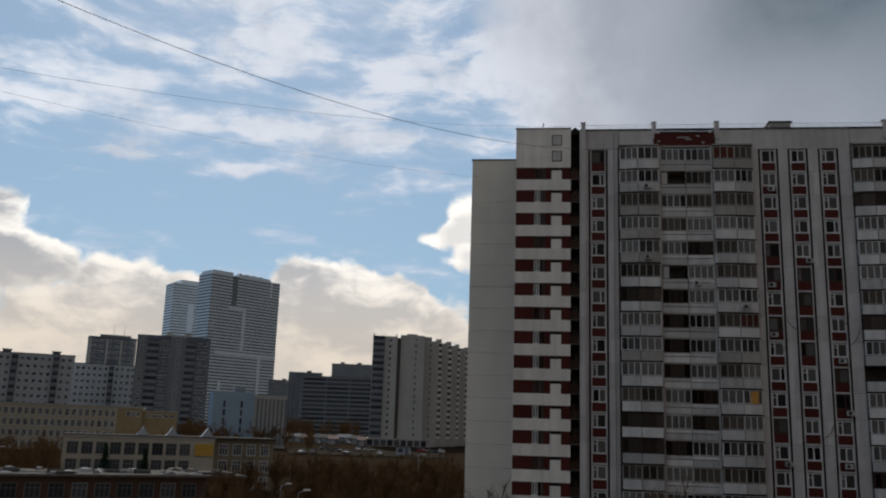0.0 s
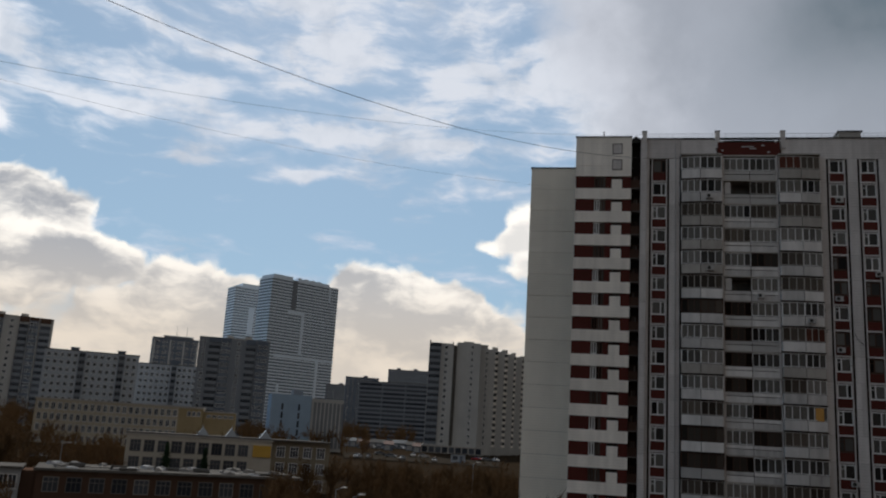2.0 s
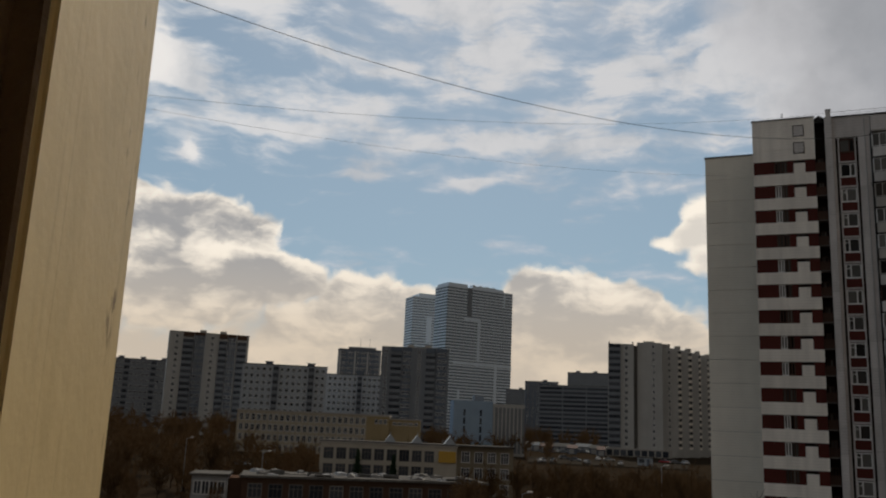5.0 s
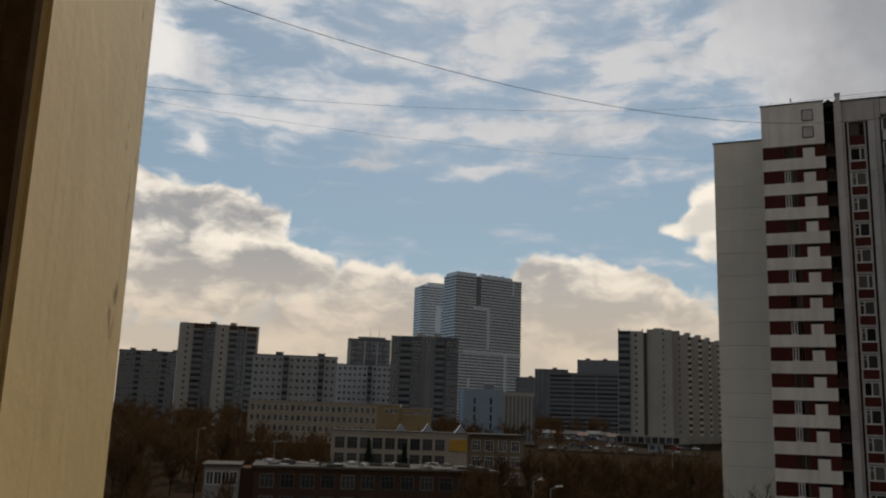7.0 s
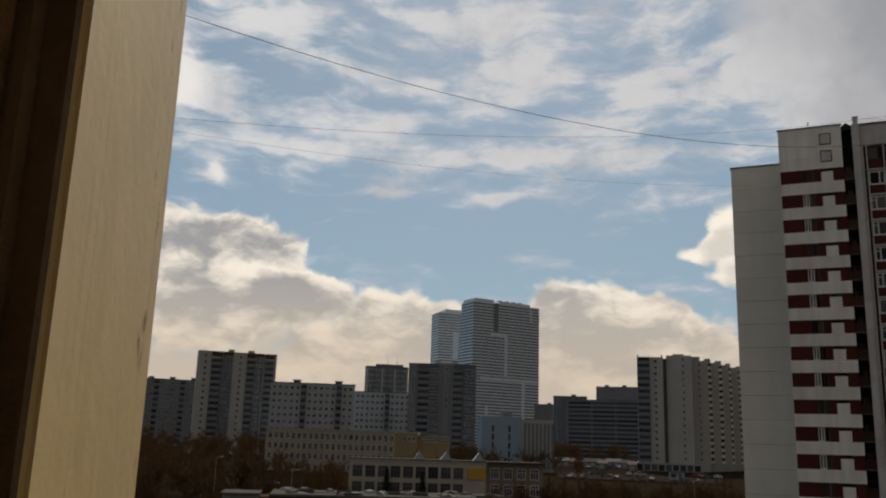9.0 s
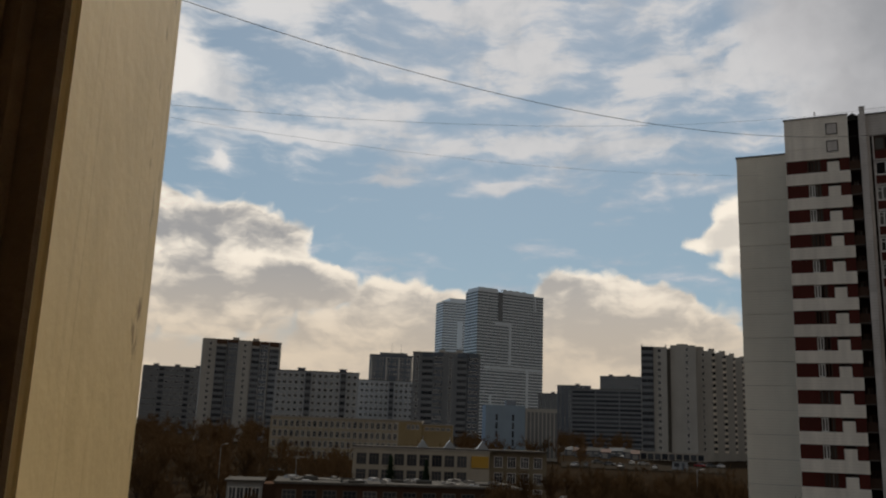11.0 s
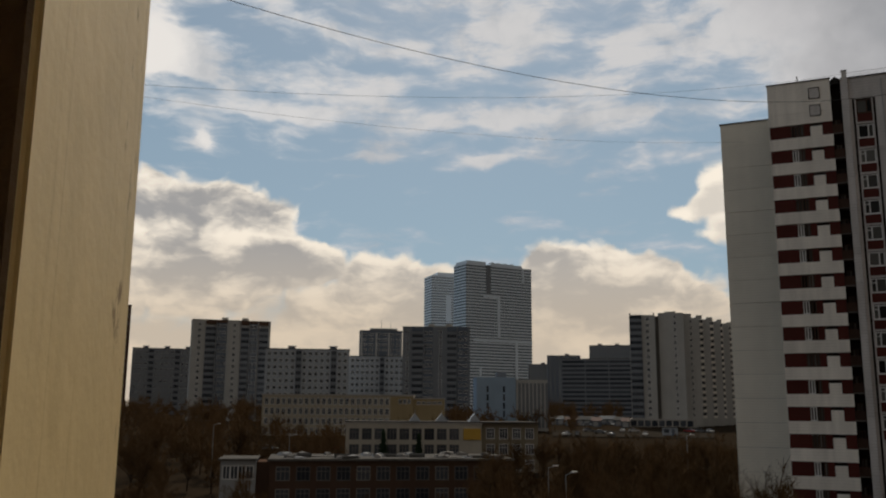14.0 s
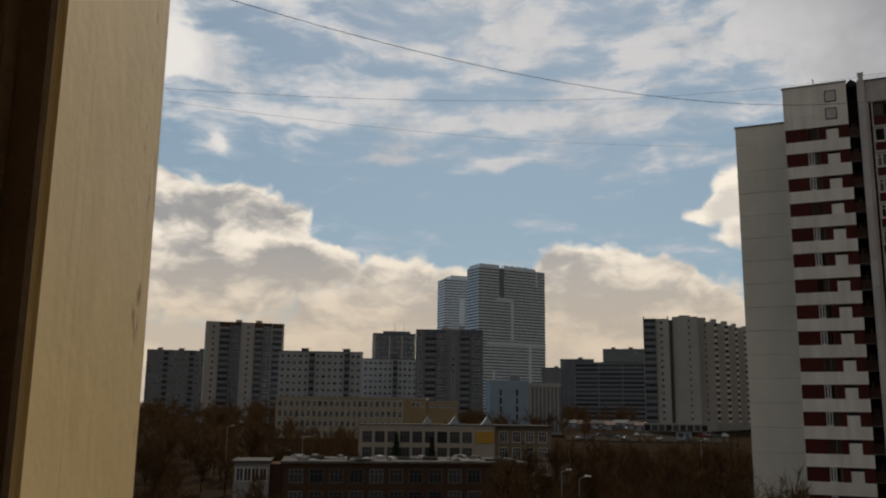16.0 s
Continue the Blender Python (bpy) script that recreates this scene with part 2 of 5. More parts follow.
def glass(name, dark, pale, rough=0.06):
    """A window pane before a dark room or a pale curtain, differing from pane to pane."""
    m = bpy.data.materials.new(name)
    m.use_nodes = True
    nt = m.node_tree
    b = nt.nodes["Principled BSDF"]
    b.inputs["Roughness"].default_value = rough
    b.inputs["Specular IOR Level"].default_value = 0.10
    r = nt.nodes.new("ShaderNodeMath")
    r.operation = "MULTIPLY_ADD"
    nt.links.new(nt.nodes.new("ShaderNodeNewGeometry").outputs["Random Per Island"], r.inputs[0])
    r.inputs[1].default_value = 0.6
    own = nt.nodes.new("ShaderNodeMath")
    own.operation = "MULTIPLY"
    own.inputs[1].default_value = 0.7
    nt.links.new(nt.nodes.new("ShaderNodeObjectInfo").outputs["Random"], own.inputs[0])
    nt.links.new(own.outputs[0], r.inputs[2])
    ramp = nt.nodes.new("ShaderNodeMapRange")
    ramp.inputs[1].default_value, ramp.inputs[2].default_value = 0.40, 1.20
    nt.links.new(r.outputs[0], ramp.inputs[0])
    mix = nt.nodes.new("ShaderNodeMix")
    mix.data_type = "RGBA"
    mix.inputs[6].default_value, mix.inputs[7].default_value = (*dark, 1), (*pale, 1)
    nt.links.new(ramp.outputs[0], mix.inputs[0])
    nt.links.new(mix.outputs[2], b.inputs["Base Color"])
    return m


M = {
    "tile": mat("white_tile", (0.555, 0.53, 0.52), 0.7, 0.14, 1.2, 0.1, spread=0.09, streak=0.24, lines=0.22),
    "band": mat("pale_band_tile", (0.78, 0.74, 0.68), 0.7, 0.12, 0.9, 0.1, spread=0.06, streak=0.24, lines=0.14),
    "blank": mat("cream_tile", (0.84, 0.79, 0.69), 0.7, 0.08, 0.8, 0.1, spread=0.03, streak=0.07, lines=0.12),
    "red": mat("oxblood_tile", (0.075, 0.017, 0.013), 0.65, 0.2, 1.5, 0.1, spread=0.12),
    # dark joints; also the shade painted into the slot and balcony slabs
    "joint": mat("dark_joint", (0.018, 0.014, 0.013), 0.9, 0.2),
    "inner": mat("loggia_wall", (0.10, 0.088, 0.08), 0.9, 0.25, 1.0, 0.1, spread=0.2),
    "slab": mat("concrete", (0.36, 0.34, 0.315), 0.9, 0.22, 1.2, 0.2, streak=0.15, spread=0.08),
    "panel": mat("balcony_panel", (0.55, 0.535, 0.525), 0.8, 0.22, 1.0, 0.15, streak=0.32, spread=0.22),
    "frame_w": mat("white_frame", (0.66, 0.655, 0.65), 0.45, 0.05, 3, 0, spread=0.06),
    "frame_b": mat("brown_frame", (0.05, 0.027, 0.019), 0.6, 0.25, 4, 0, spread=0.2),
    "metal": mat("grey_metal", (0.35, 0.36, 0.37), 0.45, 0.12, 3, 0, metal=0.7),
    "dark": mat("dark_metal", (0.03, 0.03, 0.03), 0.6, 0.15, 3, 0),
    "pane": glass("pane", (0.006, 0.006, 0.007), (0.17, 0.165, 0.155)),
    "dark_pane": glass("dark_pane", (0.004, 0.003, 0.003), (0.10, 0.085, 0.072)),
    # blue air haze is put into these panes as lifted, bluish darks
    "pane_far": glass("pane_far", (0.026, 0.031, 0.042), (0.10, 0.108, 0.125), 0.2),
    "curtain": mat("curtained_pane", (0.14, 0.132, 0.122), 0.25, 0.3, 3, 0, spread=0.3, streak=0.3),
    "board": mat("painted_board", (0.42, 0.41, 0.40), 0.7, 0.15, 2, 0.1, spread=0.15),
    "rust": mat("rusty_board", (0.09, 0.032, 0.022), 0.8, 0.3, 2, 0.1, spread=0.2),
    "pane_amber": mat("amber_blind", (0.50, 0.27, 0.07), 0.6, 0.2),
    "roof": mat("roof_felt", (0.10, 0.095, 0.09), 0.9, 0.3, 0.7, 0.2, spec=0.0),
    "earth": mat("winter_ground", (0.026, 0.019, 0.013), 0.95, 0.5, 0.25, 0.4, spec=0.0),
    "road": mat("asphalt", (0.07, 0.07, 0.07), 0.9, 0.2, 0.8, 0.2, spec=0.0),
    "lot": mat("worn_asphalt", (0.034, 0.029, 0.024), 0.95, 0.5, 0.12, 0.2, spec=0.0),
    "bark": mat("bark", (0.048, 0.034, 0.024), 0.95, 0.3, 3, 0.2, spread=0.25, spec=0.0),
    "twig": mat("twigs", (0.100, 0.062, 0.032), 0.95, 0.3, 2, 0, spread=0.35, spec=0.0),
    "needle": mat("needles", (0.02, 0.035, 0.02), 0.9, 0.3, 3, 0, spread=0.2, spec=0.0),
    # grey wall with the blue haze of distance mixed into its colour
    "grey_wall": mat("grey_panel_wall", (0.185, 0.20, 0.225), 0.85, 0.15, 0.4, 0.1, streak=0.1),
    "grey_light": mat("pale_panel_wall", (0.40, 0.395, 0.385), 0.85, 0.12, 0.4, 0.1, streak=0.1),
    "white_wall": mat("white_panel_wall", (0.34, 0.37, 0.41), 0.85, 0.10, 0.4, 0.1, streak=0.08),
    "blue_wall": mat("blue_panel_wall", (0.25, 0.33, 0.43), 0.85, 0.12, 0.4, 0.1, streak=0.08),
    # slate wall, its blue likewise carrying painted haze
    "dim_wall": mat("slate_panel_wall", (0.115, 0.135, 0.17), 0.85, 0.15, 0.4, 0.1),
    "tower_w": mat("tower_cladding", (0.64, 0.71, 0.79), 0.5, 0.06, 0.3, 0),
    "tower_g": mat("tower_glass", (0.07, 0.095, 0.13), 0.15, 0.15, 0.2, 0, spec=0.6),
    "yellow_wall": mat("yellow_plaster", (0.30, 0.235, 0.135), 0.9, 0.15, 0.5, 0.1, streak=0.1),
    "cream_wall": mat("cream_plaster", (0.38, 0.335, 0.262), 0.9, 0.15, 0.5, 0.1, streak=0.1),
    "ochre": mat("ochre_panel", (0.48, 0.30, 0.06), 0.8, 0.12, 0.6, 0.1),
    "brick": mat("brown_brick", (0.095, 0.060, 0.045), 0.9, 0.2, 1.0, 0.2, streak=0.1, spec=0.0),
    "snow": mat("old_snow", (0.30, 0.30, 0.305), 0.8, 0.25, 0.8, 0.4, spec=0.0),
    "junk": mat("weathered_board", (0.20, 0.19, 0.18), 0.9, 0.3, 1.5, 0.2, spread=0.4, spec=0.0),
    "school_wall": mat("school_plaster", (0.43, 0.40, 0.345), 0.9, 0.15, 0.5, 0.1, streak=0.1),
    "car_w": mat("car_white", (0.42, 0.42, 0.42), 0.3, 0.04, 1, 0),
    "car_g": mat("car_grey", (0.15, 0.16, 0.17), 0.3, 0.04, 1, 0),
    "car_r": mat("car_red", (0.3, 0.03, 0.03), 0.3, 0.04, 1, 0),
    "rubber": mat("rubber", (0.02, 0.02, 0.02), 0.8, 0.1, 3, 0),
    "dun_wall": mat("dun_plaster", (0.22, 0.19, 0.145), 0.9, 0.18, 0.5, 0.1, streak=0.12),
    "tin": mat("dull_tin", (0.085, 0.083, 0.082), 0.85, 0.2, 0.8, 0.1, spec=0.0),
    "plaster": mat("room_plaster", (0.74, 0.70, 0.63), 0.9, 0.06, 1, 0.05),
    # the jamb's brown wood, dark copy; wood_lit is its lit copy
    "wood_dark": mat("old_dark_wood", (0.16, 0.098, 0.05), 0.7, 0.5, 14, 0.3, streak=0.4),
    "porch_wall": mat("grey_porch_paint", (0.30, 0.31, 0.32), 0.8, 0.15, 0.8, 0.1, streak=0.1),
    "blue_shed": mat("blue_corrugated_sheet", (0.022, 0.032, 0.048), 0.8, 0.2, 0.8, 0.1, spec=0.1),
    "red_shed": mat("red_painted_sheet", (0.045, 0.013, 0.011), 0.8, 0.2, 0.8, 0.1, spec=0.1),
}


# ---- building blocks ----
class Shape:
    """Collects boxes, prisms and tubes into one mesh."""

    def __init__(self):
        self.v, self.f, self.m = [], [], []

    def face(self, pts, k=0):
        n = len(self.v)
        self.v += [tuple(p) for p in pts]
        self.f.append(tuple(range(n, n + len(pts))))
        self.m.append(k)
        return self

    def box(self, x0, x1, y0, y1, z0, z1, k=0):
        n = len(self.v)
        self.v += [(x, y, z) for z in (z0, z1) for y in (y0, y1) for x in (x0, x1)]
        self.f += [tuple(n + i for i in q) for q in ((0, 2, 3, 1), (4, 5, 7, 6), (0, 1, 5, 4), (2, 6, 7, 3), (0, 4, 6, 2), (1, 3, 7, 5))]
        self.m += [k] * 6
        return self

    def prism(self, outline, z0, z1, k=0):
        """A plan outline, anticlockwise, pulled up."""
        n, c = len(self.v), len(outline)
        self.v += [(x, y, z) for z in (z0, z1) for x, y in outline]
        self.f += [tuple(range(n + c - 1, n - 1, -1)), tuple(range(n + c, n + 2 * c))]
        self.f += [(n + i, n + (i + 1) % c, n + c + (i + 1) % c, n + c + i) for i in range(c)]
        self.m += [k] * (c + 2)
        return self

    def tube(self, a, b, ra, rb, sides=5, k=0):
        a, b = Vector(a), Vector(b)
        d = (b - a).normalized()
        s = d.orthogonal().normalized()
        t = d.cross(s)
        n = len(self.v)
        for p, r in ((a, ra), (b, rb)):
            for i in range(sides):
                w = 2 * math.pi * i / sides
                self.v.append(tuple(p + s * (r * math.cos(w)) + t * (r * math.sin(w))))
        self.f += [(n + i, n + (i + 1) % sides, n + sides + (i + 1) % sides, n + sides + i) for i in range(sides)]
        self.m += [k] * sides
        return self

    def lattice(self, xs, zs, solid, y0, y1, k=0):
        """A plate of grid cells in the x-z plane; cells where solid(i, j) is false are holes. One joined skin."""
        ids = {}

        def vid(i, j, y):
            if (i, j, y) not in ids:
                ids[(i, j, y)] = len(self.v)
                self.v.append((xs[i], y, zs[j]))
            return ids[(i, j, y)]

        nx, nz = len(xs) - 1, len(zs) - 1
        full = lambda i, j: 0 <= i < nx and 0 <= j < nz and solid(i, j)
        for i in range(nx):
            for j in range(nz):
                if not full(i, j):
                    continue
                a, b, c, d = (i, j), (i + 1, j), (i + 1, j + 1), (i, j + 1)
                quads = [[(*a, y0), (*b, y0), (*c, y0), (*d, y0)], [(*d, y1), (*c, y1), (*b, y1), (*a, y1)]]
                for p, q, other in ((a, b, (i, j - 1)), (b, c, (i + 1, j)), (c, d, (i, j + 1)), (d, a, (i - 1, j))):
                    if not full(*other):
                        quads.append([(*p, y1), (*q, y1), (*q, y0), (*p, y0)])
                for qd in quads:
                    self.f.append(tuple(vid(*v) for v in qd))
                    self.m.append(k)
        return self

    def mesh(self, name, *mats):
        me = bpy.data.meshes.new(name)
        me.from_pydata(self.v, [], self.f)
        for q in mats:
            me.materials.append(M[q])
        if len(mats) > 1:
            me.polygons.foreach_set("material_index", self.m)
        me.update()
        return me


def part(name, mesh, parent, label="", at=(0, 0, 0), turn=0.0):
    ob = new(name, mesh)
    ob.parent = parent
    ob.location = at
    if turn:
        ob.rotation_euler = (0, 0, turn)
    return tagged(ob, label)


def thing(name, label, category, m=None, group="", kind=""):
    ob = new(name)
    ob.matrix_basis = m or Matrix()
    return tagged(ob, label, category, group, kind)


_blocks = {}


def block(name, parent, x0, x1, y0, y1, z0, z1, material, label=""):
    """A box of its own; equal boxes share one mesh."""
    key = (name, round(x1 - x0, 3), round(y1 - y0, 3), round(z1 - z0, 3), material)
    if key not in _blocks:
        _blocks[key] = Shape().box(0, x1 - x0, 0, y1 - y0, 0, z1 - z0).mesh(name, material)
    return part(name, _blocks[key], parent, label, (x0, y0, z0))


def facing(a, d, yaw=0.0, z=0.0):
    """A plan frame whose front line lies d metres off in the direction a (degrees clockwise from +y), front towards the eye."""
    return pose(d * math.sin(radians(a)), d * math.cos(radians(a)), z, 0, 0, -a + yaw)


def ground_z(x, y):
    r = math.hypot(x, y)
    xs = (0, 110, 150, 200, 300, 400, 600, 1000, 6000)
    zs = (0, 0, 1.2, 3.2, 8.2, 10.6, 13.5, 18.0, 24.0)
    return float(np.interp(r, xs, zs))


# ---- ground ----
g = Shape()
rings = [0, 20, 40, 60, 80, 100, 115, 130, 150, 170, 200, 230, 260, 300, 350, 400, 470, 540, 620, 720, 850, 1000, 1300, 1800, 2600, 4800]
NA = 72
g.v.append((0, 0, 0))
for r in rings[1:]:
    for i in range(NA):
        w = 2 * math.pi * i / NA
        x, y = r * math.sin(w), r * math.cos(w)
        bumps = 0.35 * noise.noise((x * 0.03, y * 0.03, 0)) if 40 < r < 1000 else 0
        g.v.append((x, y, ground_z(x, y) + bumps))
for i in range(NA):
    g.f.append((0, 1 + (i + 1) % NA, 1 + i))
for k in range(len(rings) - 2):
    for i in range(NA):
        a, b = 1 + k * NA + i, 1 + k * NA + (i + 1) % NA
        g.f.append((a, b, b + NA, a + NA))
g.m = [0] * len(g.f)
tagged(new("ground", g.mesh("ground", "earth")), "bare brown winter ground with dead grass", "ground", kind="structure")

# trodden car park between the grove and the pleated block
lot = Shape()
LOT_A, LOT_R = [-9.5 + i for i in range(11)], [308, 318, 330, 341, 352]
for r in LOT_R:
    for a in LOT_A:
        x, y = r * math.sin(radians(a)), r * math.cos(radians(a))
        lot.v.append((x, y, ground_z(x, y) + 0.30))
for j in range(len(LOT_R) - 1):
    for i in range(len(LOT_A) - 1):
        n = j * len(LOT_A) + i
        lot.f.append((n, n + 1, n + 1 + len(LOT_A), n + len(LOT_A)))
lot.m = [0] * len(lot.f)
tagged(new("pavement", lot.mesh("pavement", "lot")), "worn dark asphalt of an open car park", "pavement", kind="structure")

# ---- the tall panel block close by ----
BLOCK = thing("apartment_building", "tall white-tiled panel apartment block with oxblood stripes and balconies", "building", facing(7.0, 100.0))
ROW, ROWS_N = 2.79, 18
WIN_TOP = EYE_Z + 33.35
RED_TOP = EYE_Z + 31.33
ROOF = EYE_Z + 35.95
DEEP = 13.0


def window_meshes(w, h, leaf, key):
    """Frame and two panes of a window, origin at its lower front corner."""
    fr, t = Shape(), 0.09
    x = w * leaf
    xs = [-0.05, 0, t, x - 0.06, x + 0.06, w - t, w, w + 0.05]
    zs = [-0.06, 0, t, h * 0.68, h * 0.68 + 0.07, h - t, h]

    def solid(i, j):
        if j == 0:
            return True
        if i in (0, 6):
            return False
        return j in (1, 5) or i in (1, 3, 5) or (leaf < 0.4 and j == 3 and i == 2)

    fr.lattice(xs, zs, solid, 0, 0.12)
    panes = [(Shape().box(0, x - 0.06 - t, 0, 0.02, 0, h - 2 * t).mesh("pane", "pane"), t),
             (Shape().box(0, w - t - x - 0.06, 0, 0.02, 0, h - 2 * t).mesh("pane", "pane"), x + 0.06)]
    return {m: fr.mesh("window_frame", m) for m in ("frame_w", "frame_b")}, panes, t


def put_window(parent, kit, x, y, z, tone):
    frames, panes, t = kit
    w = part("window", frames[tone], parent, "", (x, y, z))
    for me, px in panes:
        part("pane", me, w, "", (px, 0.06, t))
    return w


KIT_A = window_meshes(1.50, 1.46, 0.34, "a")
KIT_B = window_meshes(1.50, 1.46, 0.5, "b")
KIT_C = window_meshes(1.50, 1.46, 0.66, "c")
KIT_S = window_meshes(0.62, 1.40, 0.5, "s")
rng = random.Random(5)


def conditioner_mesh():
    s = Shape().box(0, 0.78, -0.34, -0.02, 0, 0.54, 0)
    ring = [(0.27 + 0.2 * math.cos(w), 0.27 + 0.2 * math.sin(w)) for w in [i * math.pi / 6 for i in range(12)]]
    s.face([(x, -0.345, z) for x, z in ring], 1)
    s.box(0.1, 0.14, -0.3, 0.0, -0.08, 0, 1).box(0.64, 0.68, -0.3, 0.0, -0.08, 0, 1)
    return s.mesh("air_conditioner", "board", "dark")


AC = conditioner_mesh()

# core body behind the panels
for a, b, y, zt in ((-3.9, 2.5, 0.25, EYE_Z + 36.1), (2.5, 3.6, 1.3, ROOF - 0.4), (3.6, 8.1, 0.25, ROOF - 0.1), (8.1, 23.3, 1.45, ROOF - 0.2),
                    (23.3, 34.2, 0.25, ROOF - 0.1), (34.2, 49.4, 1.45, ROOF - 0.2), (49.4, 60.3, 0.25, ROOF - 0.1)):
    # the narrow slot (y 1.3) gets its deep shade from a near-black colour
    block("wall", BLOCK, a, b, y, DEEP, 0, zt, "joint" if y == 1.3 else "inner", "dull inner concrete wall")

# oxblood-and-white column
G = 0.02
block("wall_panel", BLOCK, -3.97, 2.52, 0, 0.25, RED_TOP + 1.35, EYE_Z + 36.2, "band")
block("wall_panel", BLOCK, -3.97, 2.52, 0, 0.25, RED_TOP + G, RED_TOP + 1.35 - G, "band")
block("coping", BLOCK, -4.05, 2.60, -0.08, 0.4, EYE_Z + 36.2, EYE_Z + 36.32, "dark")
for z in (34.1, 32.12):
    s = Shape().box(0, 1.15, -0.05, 0.02, 0, 0.08, 1).box(0, 1.15, -0.05, 0.02, 1.22, 1.3, 1).box(0, 0.08, -0.05, 0.02, 0.08, 1.22, 1)
    s.box(1.07, 1.15, -0.05, 0.02, 0.08, 1.22, 1).box(0.08, 1.07, -0.02, 0.02, 0.08, 1.22, 0)
    part("vent_window", s.mesh("vent_window", "tile", "dark"), BLOCK, "grey shuttered vent window", (0.3, -0.01, EYE_Z + z))
for k in range(17):
    zt = RED_TOP - ROW * k
    zb = zt - 1.45
    if zb < 0.2:
        break
    block("red_panel", BLOCK, -3.9, -1.74, 0.04, 0.25, zb, zt, "red")
    block("red_panel", BLOCK, -0.40, 0.24, 0.04, 0.25, zb, zt, "red")
    block("red_panel", BLOCK, 1.48, 2.48, 0.04, 0.25, zb, zt, "red")
    block("wall_panel", BLOCK, 0.26, 1.46, 0.0, 0.25, zb, zt - 0.34, "band")
    block("vent_slot", BLOCK, 0.26, 1.46, 0.10, 0.25, zt - 0.34, zt, "joint")
    low = zb - (ROW - 1.45)
    block("wall_panel", BLOCK, -3.97, 2.52, -0.03, 0.25, max(low + G, 0), zb - 0.0, "band")
    put_window(BLOCK, KIT_S, -1.70, 0.1, zb + 0.03, "frame_w" if k % 3 else "frame_b")
    put_window(BLOCK, KIT_S, -1.05, 0.1, zb + 0.03, "frame_b")
# slot with landings; its shade is put into dark wall and parapet colours
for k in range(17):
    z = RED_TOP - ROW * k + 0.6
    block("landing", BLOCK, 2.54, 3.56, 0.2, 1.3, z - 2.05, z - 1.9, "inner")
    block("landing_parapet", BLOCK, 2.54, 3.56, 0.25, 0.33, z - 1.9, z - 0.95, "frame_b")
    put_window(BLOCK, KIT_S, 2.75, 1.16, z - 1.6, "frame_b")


def pilaster(x0, x1, top, proud=0.10):
    """White storey-high casings stacked up the front."""
    z = top
    while z > 0:
        block("pilaster_panel", BLOCK, x0, x1, -proud, 0.25, max(z - ROW + G, 0), z, "tile")
        z -= ROW


def window_column(x, width_left, width_right, seed):
    """One column of windows with red aprons between dark lines, and the white strips beside it."""
    r = random.Random(seed)
    block("top_panel", BLOCK, x - width_left, x + 1.5 + width_right, 0, 0.25, WIN_TOP + 0.16, ROOF, "tile")
    for k in range(ROWS_N):
        zt = WIN_TOP - ROW * k
        zb = zt - 1.46
        if zb < 0.6:
            break
        put_window(BLOCK, (KIT_A, KIT_A, KIT_B, KIT_C)[r.randrange(4)], x, 0.08, zb, "frame_w" if r.random() < 0.78 else "frame_b")
        block("apron", BLOCK, x, x + 1.5, 0.06, 0.25, zb - 1.02, zb - 0.10, "red")
        block("lintel", BLOCK, x - 0.02, x + 1.52, 0.0, 0.25, zb - 1.22, zb - 1.04, "tile")
        for a, b in ((x - width_left, x - 0.38), (x + 1.88, x + 1.5 + width_right)):
            if b - a > 0.05:
                block("wall_panel", BLOCK, a, b, 0, 0.25, zt - ROW + 0.16 + G, zt + 0.16, "tile")
        for a, b in ((x - 0.14, x - 0.02), (x + 1.52, x + 1.64)):
            block("wall_strip", BLOCK, a, b, 0.02, 0.25, zt - ROW + 0.16 + G, zt + 0.16, "tile")
        for a, b in ((x - 0.37, x - 0.15), (x + 1.65, x + 1.87)):
            block("dark_line", BLOCK, a, b, 0.10, 0.25, zt - ROW + 0.16, zt + 0.16, "joint")
        if r.random() < 0.17:
            part("air_conditioner", AC, BLOCK, "white air conditioner", (x + r.choice((0.1, 0.5, 1.0)), 0.0, zb - 0.75))


pilaster(3.58, 4.3, ROOF - 0.05, 0.25)
window_column(4.97, 0.65, 1.63, 11)
window_column(24.40, 1.1, 0.9, 12)
window_column(27.70, 0.9, 0.85, 13)
window_column(31.05, 1.0, 1.65, 14)
window_column(50.6, 1.1, 0.82, 15)
window_column(53.9, 0.80, 0.80, 16)
window_column(57.2, 0.85, 1.65, 17)


def glazing_mesh(outline, h, bays, tone):
    """Posts and rails of a glazed balcony along a plan line; and its panes."""
    fr, pn, t = Shape(), Shape(), 0.035
    for (ax, ay), (bx, by), n in zip(outline, outline[1:], bays):
        d = Vector((bx - ax, by - ay))
        length = d.length
        d.normalize()
        q = Vector((-d.y, d.x))

        def bar(s0, s1, z0, z1, o0, o1, shape):
            c = [(ax + d.x * s + q.x * o, ay + d.y * s + q.y * o) for s, o in ((s0, o0), (s1, o0), (s1, o1), (s0, o1))]
            shape.prism(c, z0, z1)

        bar(0, length, 0, 0.07, -t, t, fr)
        bar(0, length, h - 0.07, h, -t, t, fr)
        for i in range(n + 1):
            s = length * i / n
            wd = 0.04 if 0 < i < n else 0.065
            bar(max(0, s - wd), min(length, s + wd), 0.07, h - 0.07, -t - 0.004, t + 0.004, fr)
        for i in range(n):
            bar(length * i / n + 0.03, length * (i + 1) / n - 0.03, 0.07, h - 0.07, -0.01, 0.01, pn)
    return fr.mesh("glazing_frame", tone), pn.mesh("pane", "pane")


